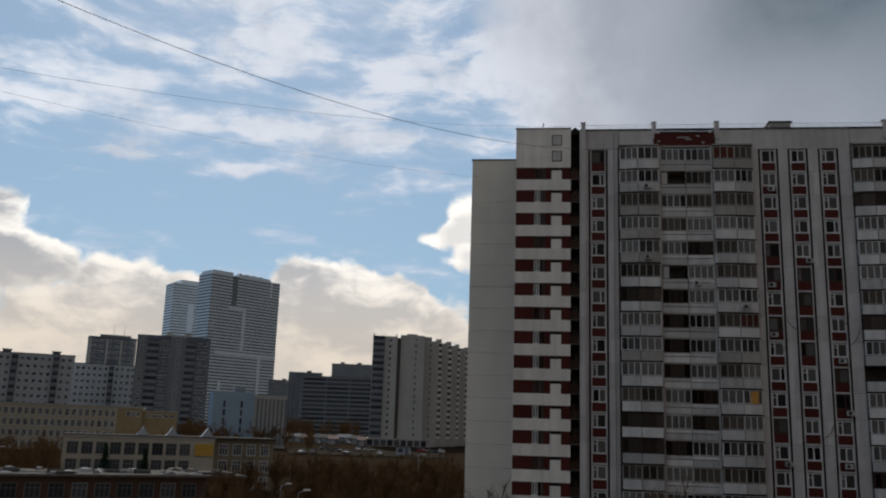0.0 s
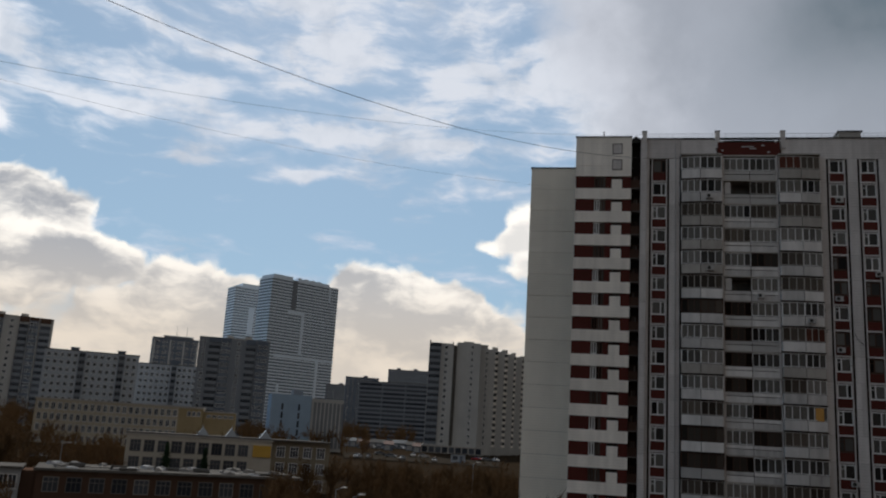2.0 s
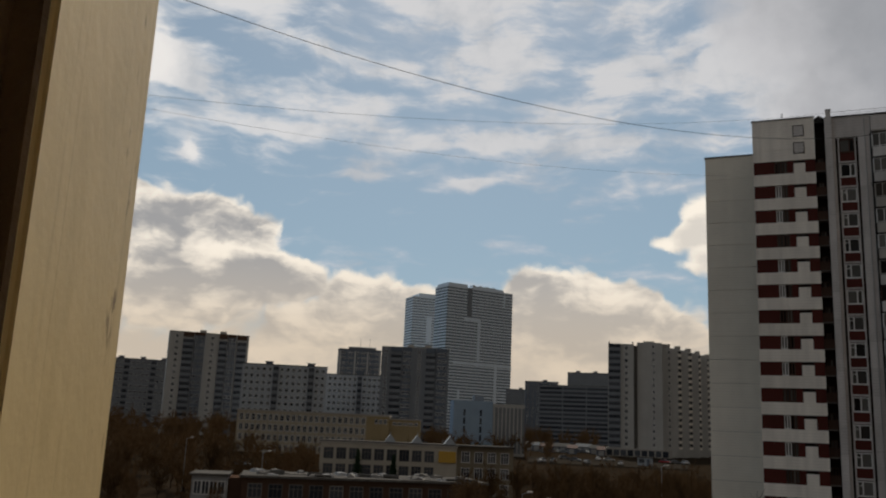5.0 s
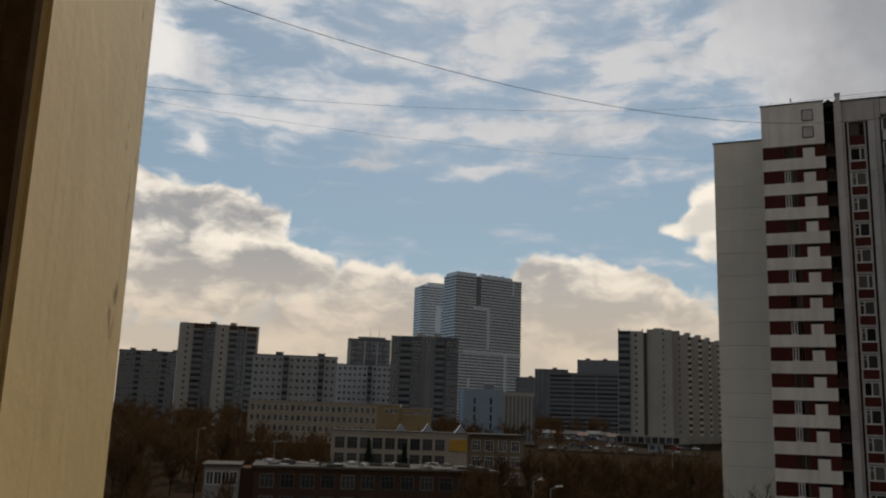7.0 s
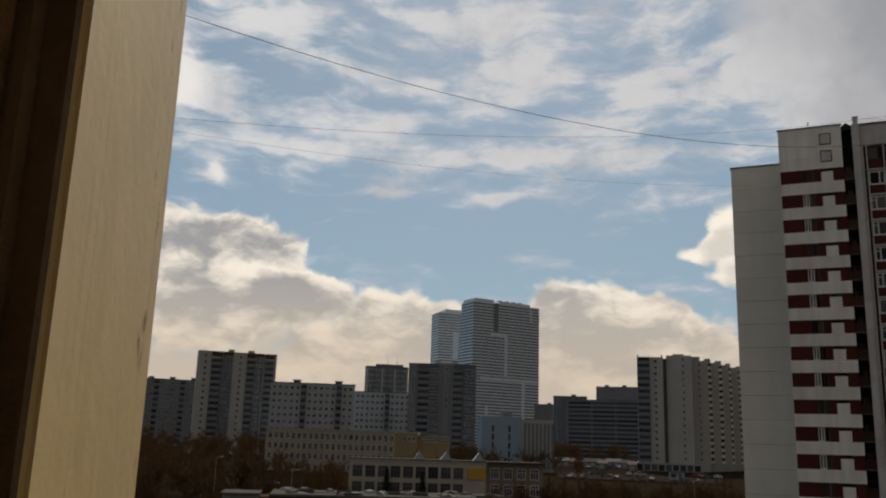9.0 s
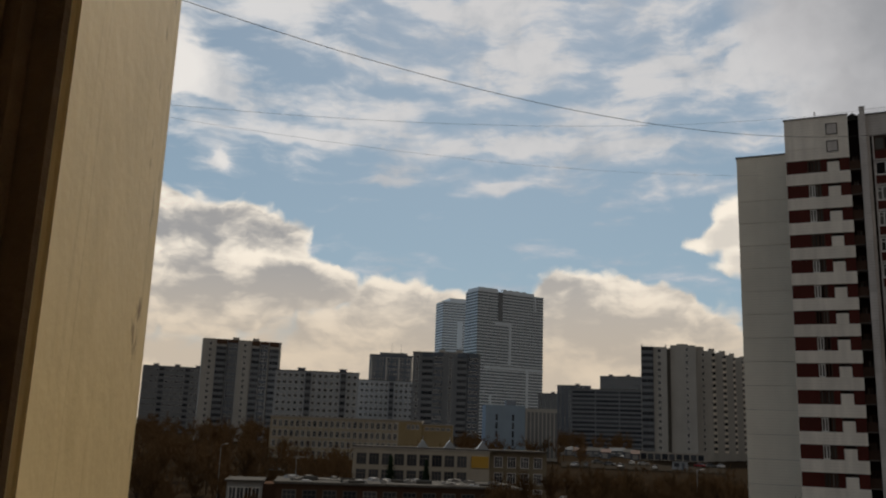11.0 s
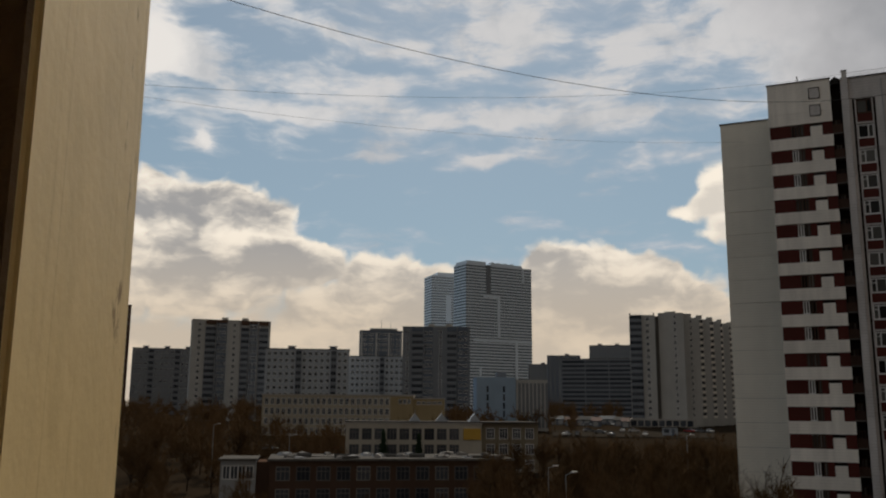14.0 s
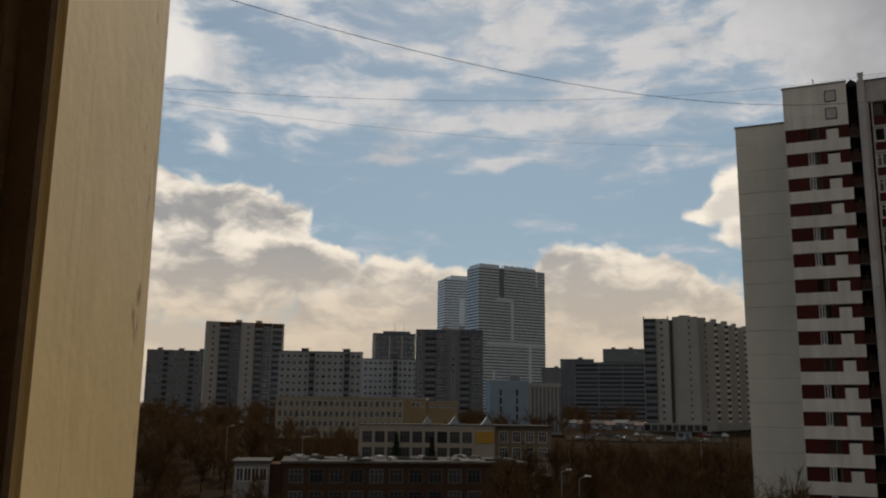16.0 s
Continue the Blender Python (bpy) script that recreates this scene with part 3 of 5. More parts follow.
LEFT_LINE = [(0.05, -0.1), (0.05, -0.55), (2.1, -0.85), (4.45, -0.85), (4.45, -0.2)]
MID_LINE = [(0.0, -0.1), (0.0, -0.35), (2.85, -0.35), (5.7, -0.35), (5.7, -0.1)]


def mirrored(line, w):
    return [(w - x, y) for x, y in reversed(line)]


def strip(line, lo, hi, z0, z1, thick=0.09):
    """Upright plates along a plan line, from its corner lo to hi, with open joints at the corners."""
    s = Shape()
    for (ax, ay), (bx, by) in list(zip(line, line[1:]))[lo:hi]:
        d = Vector((bx - ax, by - ay)).normalized()
        q, e = Vector((-d.y, d.x)) * thick, d * 0.04
        s.prism([(ax + e.x, ay + e.y), (bx - e.x, by - e.y), (bx - e.x + q.x, by - e.y + q.y), (ax + e.x + q.x, ay + e.y + q.y)], z0, z1)
    return s


def balcony_kit(line, bays, w, mid):
    kit = {"w": w, "n": len(bays)}
    kit["para"] = [strip(line, i, i + 1, 0.70 if mid else 0, 1.06).mesh("parapet", "panel") for i in range(len(bays))]
    kit["low"] = [strip(line, i, i + 1, 0, 0.62).mesh("low_parapet", "panel") for i in range(len(bays))] if mid else []
    lip = [(x + (0.05 if x > w / 2 else -0.05), y - 0.06 if y < -0.3 else y) for x, y in line]
    # outer slabs near-black: shadow line under each balcony put into their colour
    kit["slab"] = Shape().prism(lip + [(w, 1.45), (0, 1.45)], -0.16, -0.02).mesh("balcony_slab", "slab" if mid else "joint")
    kit["rail"] = [strip(line, i, i + 1, 1.063, 1.12, 0.10).mesh("handrail", "dark") for i in range(len(bays))]
    kit["halves"] = []
    cut = len(bays) // 2
    for lo, hi in ((0, cut), (cut, len(bays))):
        sub, bb = line[lo:hi + 1], bays[lo:hi]
        kit["halves"].append({k: glazing_mesh(sub, 1.48, bb, tone) for k, tone in (("white", "frame_w"), ("brown", "frame_b"), ("grey", "slab"))})
    return kit


DOOR = Shape().box(0.4, 1.3, 1.40, 1.449, 0.05, 2.2).mesh("balcony_door", "pane")
INNER_WINDOW = Shape().box(1.5, 2.9, 1.40, 1.449, 0.85, 2.2).mesh("inner_window", "pane")
KL = balcony_kit(LEFT_LINE, (1, 3, 3, 1), 4.5, False)
KR = balcony_kit(mirrored(LEFT_LINE, 4.5), (1, 3, 3, 1), 4.5, False)
KM = balcony_kit(MID_LINE, (1, 4, 4, 1), 5.7, True)
_skins = {}


def skin(me, material):
    """The same pane in another finish."""
    if (me.name, material) not in _skins:
        c = me.copy()
        c.materials.clear()
        c.materials.append(M[material])
        _skins[(me.name, material)] = c
    return _skins[(me.name, material)]


MODE = {"W": "white", "B": "grey", "D": "brown", "O": "open"}


def balcony_column(x, kit, seed, offset=0.0, plan_a="", plan_b=""):
    """Storeys from the top; plan: how each one is closed (white frames, brown frames, dark, open)."""
    r = random.Random(seed)
    for k in range(ROWS_N):
        z = EYE_Z + 30.98 + offset - ROW * k
        if z < 0.3:
            break
        b = part("balcony", kit["slab"], BLOCK, "", (x, 0, z))
        panel = "panel" if r.random() < 0.85 else r.choice(("board", "slab", "slab"))
        for me in kit["para"] + kit["low"]:
            part(me.name.split(".")[0], skin(me, panel), b)
        for me in kit["rail"]:
            part("handrail", me, b)
        part("balcony_door", DOOR, b)
        part("inner_window", INNER_WINDOW, b)
        same = r.random() < (0.25 if kit is KM else 0.7)
        first = None
        for half in kit["halves"]:
            kind = first if same and first else r.choice(("white", "white", "white", "grey", "brown", "grey", "open"))
            first = first or kind
            letters = plan_b if half is kit["halves"][1] and plan_b else plan_a
            if letters:
                kind = MODE[letters[k]]
            if kind == "open":
                continue
            fr, pn = half[kind]
            part("glazing_frame", fr, b, "", (0, 0.045, 1.125))
            look_ = r.choice(("pane", "pane", "curtain")) if kind == "white" else ("rust" if r.random() < 0.12 and letters and letters[k] != "D" else "dark_pane")
            part("pane", skin(pn, look_), b, "", (0, 0.045, 1.125))
        if r.random() < 0.8:
            block("side_board", b, kit["w"] - 0.75 if kit is KL else 0.1, kit["w"] - 0.1 if kit is KL else 0.75, -0.3, -0.24, 1.08, 2.5, "board")
        if r.random() < 0.05:
            part("air_conditioner", AC, b, "white air conditioner", (kit["w"] * 0.6, -0.9 if kit is not KM else -0.36, 0.3))


for x0, sd in ((8.15, 21), (34.25, 31)):
    near = sd == 21
    balcony_column(x0, KL, sd, 0.0, "WWBWWBDWWWBDDBWBWB" if near else "")
    balcony_column(x0 + 4.72, KM, sd + 1, -0.1, "WOWBWODDDDWWDWWBWO" if near else "", "WBBWDWWWWWDDWBBWWB" if near else "")
    balcony_column(x0 + 10.62, KR, sd + 2, 0.0, "BWBWBBWBWBWBWBWBWB" if near else "", "BWBWWBWBWWWWWBWWBW" if near else "")
    # cross walls between the balconies
    for xa in (x0 + 4.5, x0 + 10.4):
        z = ROOF - 0.3
        while z > 0:
            block("cross_wall", BLOCK, xa, xa + 0.22, -0.30, 1.45, max(0, z - ROW + G), z, "tile")
            z -= ROW
    block("roof_panel", BLOCK, x0, x0 + 4.0, -0.05, 0.2, ROOF - 1.75, ROOF - 0.1, "tile")
    block("fascia", BLOCK, x0 + 4.1, x0 + 10.9, -0.35, -0.1, ROOF - 2.1, ROOF - 0.55, "red", "dark red top fascia with flaking paint")
    for fx, fw, fz in ((2.9, 1.7, 0.95), (3.9, 0.9, 0.72), (5.3, 0.5, 1.1), (0.4, 0.35, 0.5), (6.0, 0.4, 0.3)):
        block("flaked_patch", BLOCK, x0 + 4.1 + fx * 0.9, x0 + 4.1 + fx * 0.9 + fw * 0.8, -0.356, -0.352, ROOF - 2.1 + fz, ROOF - 2.1 + fz + 0.14, "board", "pale patch where paint has flaked")
    block("roof_panel", BLOCK, x0 + 11.1, x0 + 15.2, -0.05, 0.2, ROOF - 1.75, ROOF - 0.1, "tile")
    for xa in (x0, x0 + 10.62):
        block("canopy", BLOCK, xa, xa + 4.5, -0.85, 1.4, ROOF - 2.2, ROOF - 2.05, "slab")
    block("canopy", BLOCK, x0 + 4.72, x0 + 10.4, -0.4, 1.4, ROOF - 2.28, ROOF - 2.11, "slab")
block("amber_blind", BLOCK, 21.2, 22.8, -0.70, -0.66, EYE_Z + 3.05 + 1.12, EYE_Z + 3.05 + 2.5, "pane_amber", "amber-yellow blind behind the glazing")
# roof: coping, posts, rail, chimney, aerial
for a, b in ((3.58, 8.1), (8.1, 23.3), (23.3, 34.2), (34.2, 49.4), (49.4, 60.3)):
    block("coping", BLOCK, a, b - 0.02, -0.12, 0.45, ROOF + 0.003, ROOF + 0.12, "dark")
part("roof", Shape().box(-3.9, 60.3, 0.5, DEEP, ROOF - 0.15, ROOF - 0.02).mesh("roof", "roof"), BLOCK)
for x in (3.75, 12.0, 19.2, 37.9, 46.0):
    block("roof_post", BLOCK, x, x + 0.5, -0.25, 0.4, ROOF - 1.2, ROOF + 0.85, "tile")
    block("post_cap", BLOCK, x - 0.05, x + 0.55, -0.3, 0.45, ROOF + 0.853, ROOF + 0.93, "metal")
rail = Shape()
for x in [4.2 + 1.5 * i for i in range(37)]:
    rail.tube((x, 0.2, ROOF + 0.1), (x, 0.2, ROOF + 0.72), 0.02, 0.02, 4)
rail.tube((4.0, 0.2, ROOF + 0.70), (59.0, 0.2, ROOF + 0.70), 0.025, 0.025, 4).tube((4.0, 0.2, ROOF + 0.42), (59.0, 0.2, ROOF + 0.42), 0.018, 0.018, 4)
part("roof_rail", rail.mesh("roof_rail", "metal"), BLOCK, "thin grey roof rail")
block("chimney", BLOCK, 25.7, 28.0, 0.6, 2.8, ROOF - 0.1, ROOF + 1.0, "slab")
block("chimney_cap", BLOCK, 25.5, 28.2, 0.45, 2.95, ROOF + 1.003, ROOF + 1.12, "dark")
ridge = Shape().prism([(2.5, 0.4), (3.62, 0.4), (3.62, 3.0), (2.5, 3.0)], ROOF - 0.3, ROOF + 0.05)
ridge.face([(2.45, 0.3, ROOF + 0.05), (3.66, 0.3, ROOF + 0.05), (3.05, 0.3, ROOF + 0.5)]).face([(2.45, 0.3, ROOF + 0.05), (3.05, 0.3, ROOF + 0.5), (3.05, 3, ROOF + 0.5), (2.45, 3, ROOF + 0.05)])
ridge.face([(3.66, 0.3, ROOF + 0.05), (3.66, 3, ROOF + 0.05), (3.05, 3, ROOF + 0.5), (3.05, 0.3, ROOF + 0.5)])
part("stair_hood", ridge.mesh("stair_hood", "dark"), BLOCK)
aer = Shape().tube((0, 0, 0), (0, 0, 0.75), 0.03, 0.03, 5).tube((-0.13, 0, 0.45), (0.13, 0, 0.45), 0.03, 0.03, 4).tube((0, 0, 0.66), (0, 0, 0.78), 0.1, 0.07, 6)
part("aerial", aer.mesh("aerial", "dark"), BLOCK, "", (-0.75, 0.5, EYE_Z + 36.3))

def hung_line(pts, rad, label, material="dark"):
    """A thin pipe or slack cable along a few points on the front."""
    c = Shape()
    for p, q in zip(pts, pts[1:]):
        c.tube(p, q, rad, rad, 5)
    part("front_cable" if material == "dark" else "downpipe", c.mesh("front_cable", material), BLOCK, label)


cable_rng = random.Random(61)
for cx in (23.5, 26.3, 26.35, 30.6, 33.0, 7.9, 34.0, 23.6, 29.8):
    zc = EYE_Z + cable_rng.uniform(2, 31)
    dx, drop = cable_rng.choice((-1, 1)) * cable_rng.uniform(0.5, 1.1), cable_rng.uniform(0.7, 2.6)
    hung_line([(cx, -0.04, zc), (cx + dx * 0.2, -0.10, zc - drop * 0.45), (cx + dx * 0.6, -0.10, zc - drop * 0.8), (cx + dx, -0.04, zc - drop)], 0.035, "slack black cable on the tiled front")
hung_line([(7.55, -0.06, ROOF - 0.4), (7.55, -0.06, 0.5)], 0.05, "thin grey downpipe", "metal")
hung_line([(8.05, -0.16, ROOF - 2.2), (8.05, -0.16, 0.5)], 0.06, "dark seam pipe beside the balconies")
hung_line([(23.15, -0.16, ROOF - 2.2), (23.15, -0.16, 0.5)], 0.06, "dark seam pipe beside the balconies")

# lower blank wing set back beside it
WING = thing("blank_wing", "windowless cream-tiled gable wing of a panel block", "building", facing(7.0, 109.0))
wing_top = EYE_Z + 35.2
part("wall", Shape().box(-9.9, 2.0, 0.2, 9.0, 0, wing_top - 0.05).mesh("wall", "slab"), WING)
z = wing_top - 2.85
block("wall_panel", WING, -10.0, 2.0, 0, 0.2, z + G, wing_top, "blank")
while z > 0.1:
    block("wall_panel", WING, -10.0, 2.0, 0, 0.2, max(0, z - ROW + 0.035), z, "blank")
    z -= ROW
block("coping", WING, -10.1, 2.1, -0.1, 9.1, wing_top + 0.003, wing_top + 0.13, "dark")

# ---- houses further off ----
def house(name, label, a, d, yaw=0.0, group=""):
    return thing(name, label, "building", facing(a, d, yaw), group)


def far_window(w, h, tone="frame_w", frame=True, key={}):
    k = (w, h, tone, frame)
    if k not in key:
        s = Shape()
        if frame:
            t = min(0.12, w * 0.12)
            cols = 3 if w > 1.6 else 2
            rows_ = 2 if w > 1.6 else 1
            u = t * 0.7
            xs, zs = [-t], [-t]
            for i in range(cols):
                xs += [w * i / cols + (u / 2 if i else 0), w * (i + 1) / cols - (u / 2 if i < cols - 1 else 0)]
            for i in range(rows_):
                zs += [(h * 0.68 + u / 2) if i else 0, (h * 0.68 - u / 2) if i < rows_ - 1 else h]
            xs, zs = xs + [w + t], zs + [h + t]
            s.lattice(xs, zs, lambda i, j: i % 2 == 0 or j % 2 == 0, -0.09, -0.012, 1)
            at = {(v[0], v[2]): k_ for k_, v in enumerate(s.v) if v[1] == -0.012}
            for i in range(1, len(xs) - 1, 2):
                for j in range(1, len(zs) - 1, 2):
                    s.f.append((at[(xs[i], zs[j])], at[(xs[i + 1], zs[j])], at[(xs[i + 1], zs[j + 1])], at[(xs[i], zs[j + 1])]))
                    s.m.append(0)
        else:
            s.box(0, w, -0.04, 0.02, 0, h, 0)
        key[k] = s.mesh("window", "pane_far", tone)
    return key[k]


def window_grid(parent, x0, x1, z0, z1, nx, nz, w, h, y=0.0, tone="frame_w", skip=lambda i, j: False, frame=True, turn=0.0, at=(0, 0)):
    """Windows spread evenly over a wall; turn: for side walls."""
    me = far_window(w, h, tone, frame)
    c, s = math.cos(turn), math.sin(turn)
    for i in range(nx):
        for j in range(nz):
            if skip(i, j):
                continue
            x = x0 + (x1 - x0) * (i + 0.5) / nx - w / 2
            z = z0 + (z1 - z0) * (j + 0.5) / nz - h / 2
            part("window", me, parent, "", (at[0] + c * x - s * y, at[1] + s * x + c * y, z), turn)


def far_loggia(w, h, wall="grey_wall", key={}):
    k = (w, h, wall)
    if k not in key:
        n = max(2, int(w / 0.9))
        xs = [0.0]
        for i in range(n):
            xs += [0.08 + (w - 0.08) * i / n, (w - 0.08) * (i + 1) / n]
        xs += [w]
        xs = sorted(set(round(q, 4) for q in xs))
        m = Shape().lattice(xs, [0, h * 0.40, h * 0.90, h], lambda i, j: j != 1 or i % 2 == 0, -0.75, 0.02).mesh("loggia", wall)
        key[k] = m, Shape().box(0.05, w - 0.05, -0.45, -0.40, h * 0.38, h * 0.92).mesh("pane", "pane_far")
    return key[k]


def loggias(parent, xs, w, z0, nz, h, y=0.0, wall="grey_wall"):
    for x in xs:
        for j in range(nz):
            a, b = far_loggia(w, h, wall)
            part("pane", b, part("loggia", a, parent, "", (x, y, z0 + j * h)))


# sixteen-storey grey block with pleated long side
D = 400.0
MB = house("apartment_building", "grey sixteen-storey panel block with a pleated long side", -4.0, D, 0)
gz = 10.5
top = EYE_Z + D * math.tan(radians(6.12))
floors, fh = 16, (top - gz - 4.0) / 16
part("wall", Shape().box(-3.3, 7.9, 0, 18, gz - 3, top).mesh("wall", "grey_light"), MB, "pale grey end wall")
part("podium", Shape().box(-4.4, 24, -1.2, 30, gz - 3, gz + 3.6).mesh("podium", "slab"), MB)
for i in range(9):
    block("shop_window", MB, -3.9 + i * 3.0, -1.5 + i * 3.0, -1.26, -1.15, gz + 0.4, gz + 2.9, "pane_far")
loggias(MB, (-3.1,), 5.2, gz + 4, floors, fh)
window_grid(MB, 2.6, 6.6, gz + 4, top - 0.4, 1, floors, 1.3, 1.4)
block("dark_seam", MB, 7.9, 9.4, 1.5, 18, gz - 3, top - 0.5, "roof")
# bays of the long side, each stepped further back
for i, (a0, a1, yy) in enumerate(((-2.65, -1.52, 2.0), (-1.49, -0.56, 9.0), (-0.52, 0.08, 17.0), (0.12, 0.72, 27.0), (0.78, 1.25, 38.0), (1.28, 2.0, 52.0))):
    xa, xb = (math.tan(radians(q + 4.0)) * (D + yy) for q in (a0, a1))
    w = xb - xa
    tt = top + (1.0 if i == 0 else -0.6)
    part("bay", Shape().box(xa, xb + 3, yy, yy + 22, gz - 3, tt).mesh("bay", "grey_light"), MB)
    block("bay_head", MB, xa + w * 0.35, xb - 0.3, yy + 1, yy + 9, tt, tt + (0.7 if i == 0 else 2.0), "slab")
    bh = (tt - gz - 4) / floors
    if i > 1:
        loggias(MB, (xa + w * 0.40,), w * 0.58, gz + 4, floors, bh, yy, "band")
    else:
        window_grid(MB, xb - 1.7, xb, gz + 4, tt - 0.4, 1, floors, 0.9, 1.3, yy)
for x in (-3.2, 7.2):
    block("parapet_post", MB, x, x + 0.5, -0.1, 0.4, top, top + 1.0, "grey_wall")
KIOSK = thing("kiosk", "small white flat-roofed kiosk", "kiosk", facing(-2.2, 322.0, 0, 9.2))
part("wall", Shape().box(-2.6, 2.6, 0, 4, -1, 2.6).mesh("wall", "white_wall"), KIOSK)
part("roof", Shape().box(-2.9, 3.4, -0.5, 4.2, 2.6, 2.85).mesh("roof", "roof"), KIOSK)
part("door", Shape().box(0.6, 1.6, -0.05, 0.02, -0.2, 2.0).mesh("door", "dim_wall"), KIOSK)
part("shop_window", Shape().box(-2.0, -0.2, -0.05, 0.02, 0.7, 2.0).mesh("shop_window", "pane_far"), KIOSK)


# two banded white towers
def banded_tower(name, label, a, d, yaw, x0, x1, depth, gz, top, fh, notch):
    T = house(name, label, a, d, yaw, "white high-rise pair")
    part("core", Shape().box(x0, x1, 0, depth, gz - 5, top - 1.0).mesh("core", "tower_g"), T, "blue-grey strip glazing")
    n = int((top - gz) / fh)
    for i in range(n + 1):
        z = top - i * fh
        xa = x0 - 0.25
        xb = x1 + 0.25
        block("spandrel", T, xa, xb, -0.25, depth + 0.25, z - fh * 0.50, z, "tower_w")
    W = x1 - x0
    nz = 26
    for i in range(1, nz):
        x = x0 + W * i / nz
        block("mullion", T, x - 0.12, x + 0.12, -0.12, 0.02, gz, top - 0.5, "tower_w")
    H = top - gz
    if notch:
        block("recess_strip", T, x0 + W * 0.30, x0 + W * 0.37, -0.6, 0.1, top - H * 0.20, top - 0.2, "grey_wall")
        block("white_strip", T, x0 + W * 0.47, x0 + W * 0.51, -0.6, 0.1, top - H * 0.50, top - H * 0.22, "tower_w")
        block("white_band", T, x0 + W * 0.26, x0 + W * 0.51, -0.55, 0.1, top - H * 0.225, top - H * 0.205, "tower_w")
        block("white_band", T, x0 + W * 0.12, x1 + 0.3, -0.6, 0.1, top - H * 0.53, top - H * 0.51, "tower_w")
        block("white_strip", T, x0 + W * 0.74, x0 + W * 0.78, -0.6, 0.1, top - H * 0.80, top - H * 0.53, "tower_w")
        block("white_strip", T, x0 + W * 0.20, x0 + W * 0.23, -0.6, 0.1, top - H * 0.98, top - H * 0.70, "tower_w")
        block("white_strip", T, x0 + W * 0.86, x0 + W * 0.885, -0.6, 0.1, top - H * 0.11, top - 0.2, "tower_w")
        block("crown", T, x0 + W * 0.02, x0 + W * 0.30, 0.5, depth - 1, top, top + 3.2, "tower_w")
        block("crown", T, x0 + W * 0.38, x0 + W * 0.86, 0.5, depth - 1, top, top + 2.6, "tower_w")
        for i in range(4):
            block("plant_box", T, x0 + W * (0.40 + 0.1 * i), x0 + W * (0.45 + 0.1 * i), 3, 8, top + 2.6, top + 4.0, "metal")
    else:
        block("white_strip", T, x0 + W * 0.45, x0 + W * 0.62, -0.6, 0.1, top - H * 0.34, top - H * 0.14, "tower_w")
        block("crown", T, x0 + W * 0.2, x0 + W * 0.7, 0.5, depth - 1, top, top + 4.0, "tower_w")
    return T


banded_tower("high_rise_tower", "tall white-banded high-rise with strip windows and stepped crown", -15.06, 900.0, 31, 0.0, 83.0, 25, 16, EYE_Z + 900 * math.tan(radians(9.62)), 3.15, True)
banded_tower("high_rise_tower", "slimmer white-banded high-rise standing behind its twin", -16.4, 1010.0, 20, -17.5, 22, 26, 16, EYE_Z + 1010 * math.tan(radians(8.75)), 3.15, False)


# point block with vertical loggia stripes
def striped_block(label, a, d, yaw, w, depth, gz, top, stripes, floors, side, wall="grey_light", cap="brick"):
    B = house("apartment_building", label, a, d, yaw)
    fh = (top - gz - 1.0) / floors
    part("wall", Shape().box(-w / 2, w / 2, 0, depth, gz - 4, top).mesh("wall", wall), B)
    part("parapet", Shape().box(-w / 2 - 0.1, w / 2 + 0.1, -0.1, depth + 0.1, top + 0.003, top + 0.4).mesh("parapet", "slab"), B)
    for s0, s1, kind in stripes:
        xa, xb = -w / 2 + s0 * w, -w / 2 + s1 * w
        if kind == "dark":
            block("dark_bay", B, xa, xb, -0.5, 0.1, gz, top - 1.2, "dim_wall")
            window_grid(B, xa, xb, gz + 1, top - 1.2, 2, floors - 1, 1.4, 1.4, -0.5)
            block("bay_cap", B, xa, xb, -0.7, 0.1, top - 1.2, top + 0.3, cap, "dark attic panel")
        elif kind == "loggia":
            loggias(B, (xa,), xb - xa, gz + 0.8, floors - 1, fh)
            block("bay_cap", B, xa, xb, -0.7, 0.1, top - 2.0, top + 0.3, cap, "dark attic panel")
        else:
            window_grid(B, xa, xb, gz + 1, top - 0.6, 1, floors, 1.3, 1.4, 0)
    for i in range(2):
        x = -w * 0.12 + i * w * 0.26
        block("roof_house", B, x, x + 3.0, 4, 8, top, top + 2.0, "slab")
    if side:
        window_grid(B, 1, depth - 1, gz + 1, top - 0.6, 3, floors, 1.3, 1.4, 0, turn=math.pi / 2, at=(w / 2, 0))
    return B


STR = ((0.03, 0.16, "plain"), (0.17, 0.30, "loggia"), (0.31, 0.44, "dark"), (0.47, 0.60, "plain"), (0.62, 0.72, "loggia"), (0.73, 0.83, "dark"), (0.85, 0.97, "loggia"))
striped_block("grey point block with striped loggia bays above bare trees", -30.2, 450.0, 4, 38.5, 16, 12, EYE_Z + 450 * math.tan(radians(5.55)), STR, 16, True)
STR2 = ((0.02, 0.12, "plain"), (0.14, 0.30, "loggia"), (0.31, 0.45, "dark"), (0.48, 0.64, "plain"), (0.66, 0.80, "loggia"), (0.82, 0.97, "dark"))
striped_block("dark grey slab block with striped loggia bays", -17.0, 415.0, 0, 32.0, 15, 11, EYE_Z + 415 * math.tan(radians(5.38)), STR2, 15, False, "grey_wall", "dim_wall")


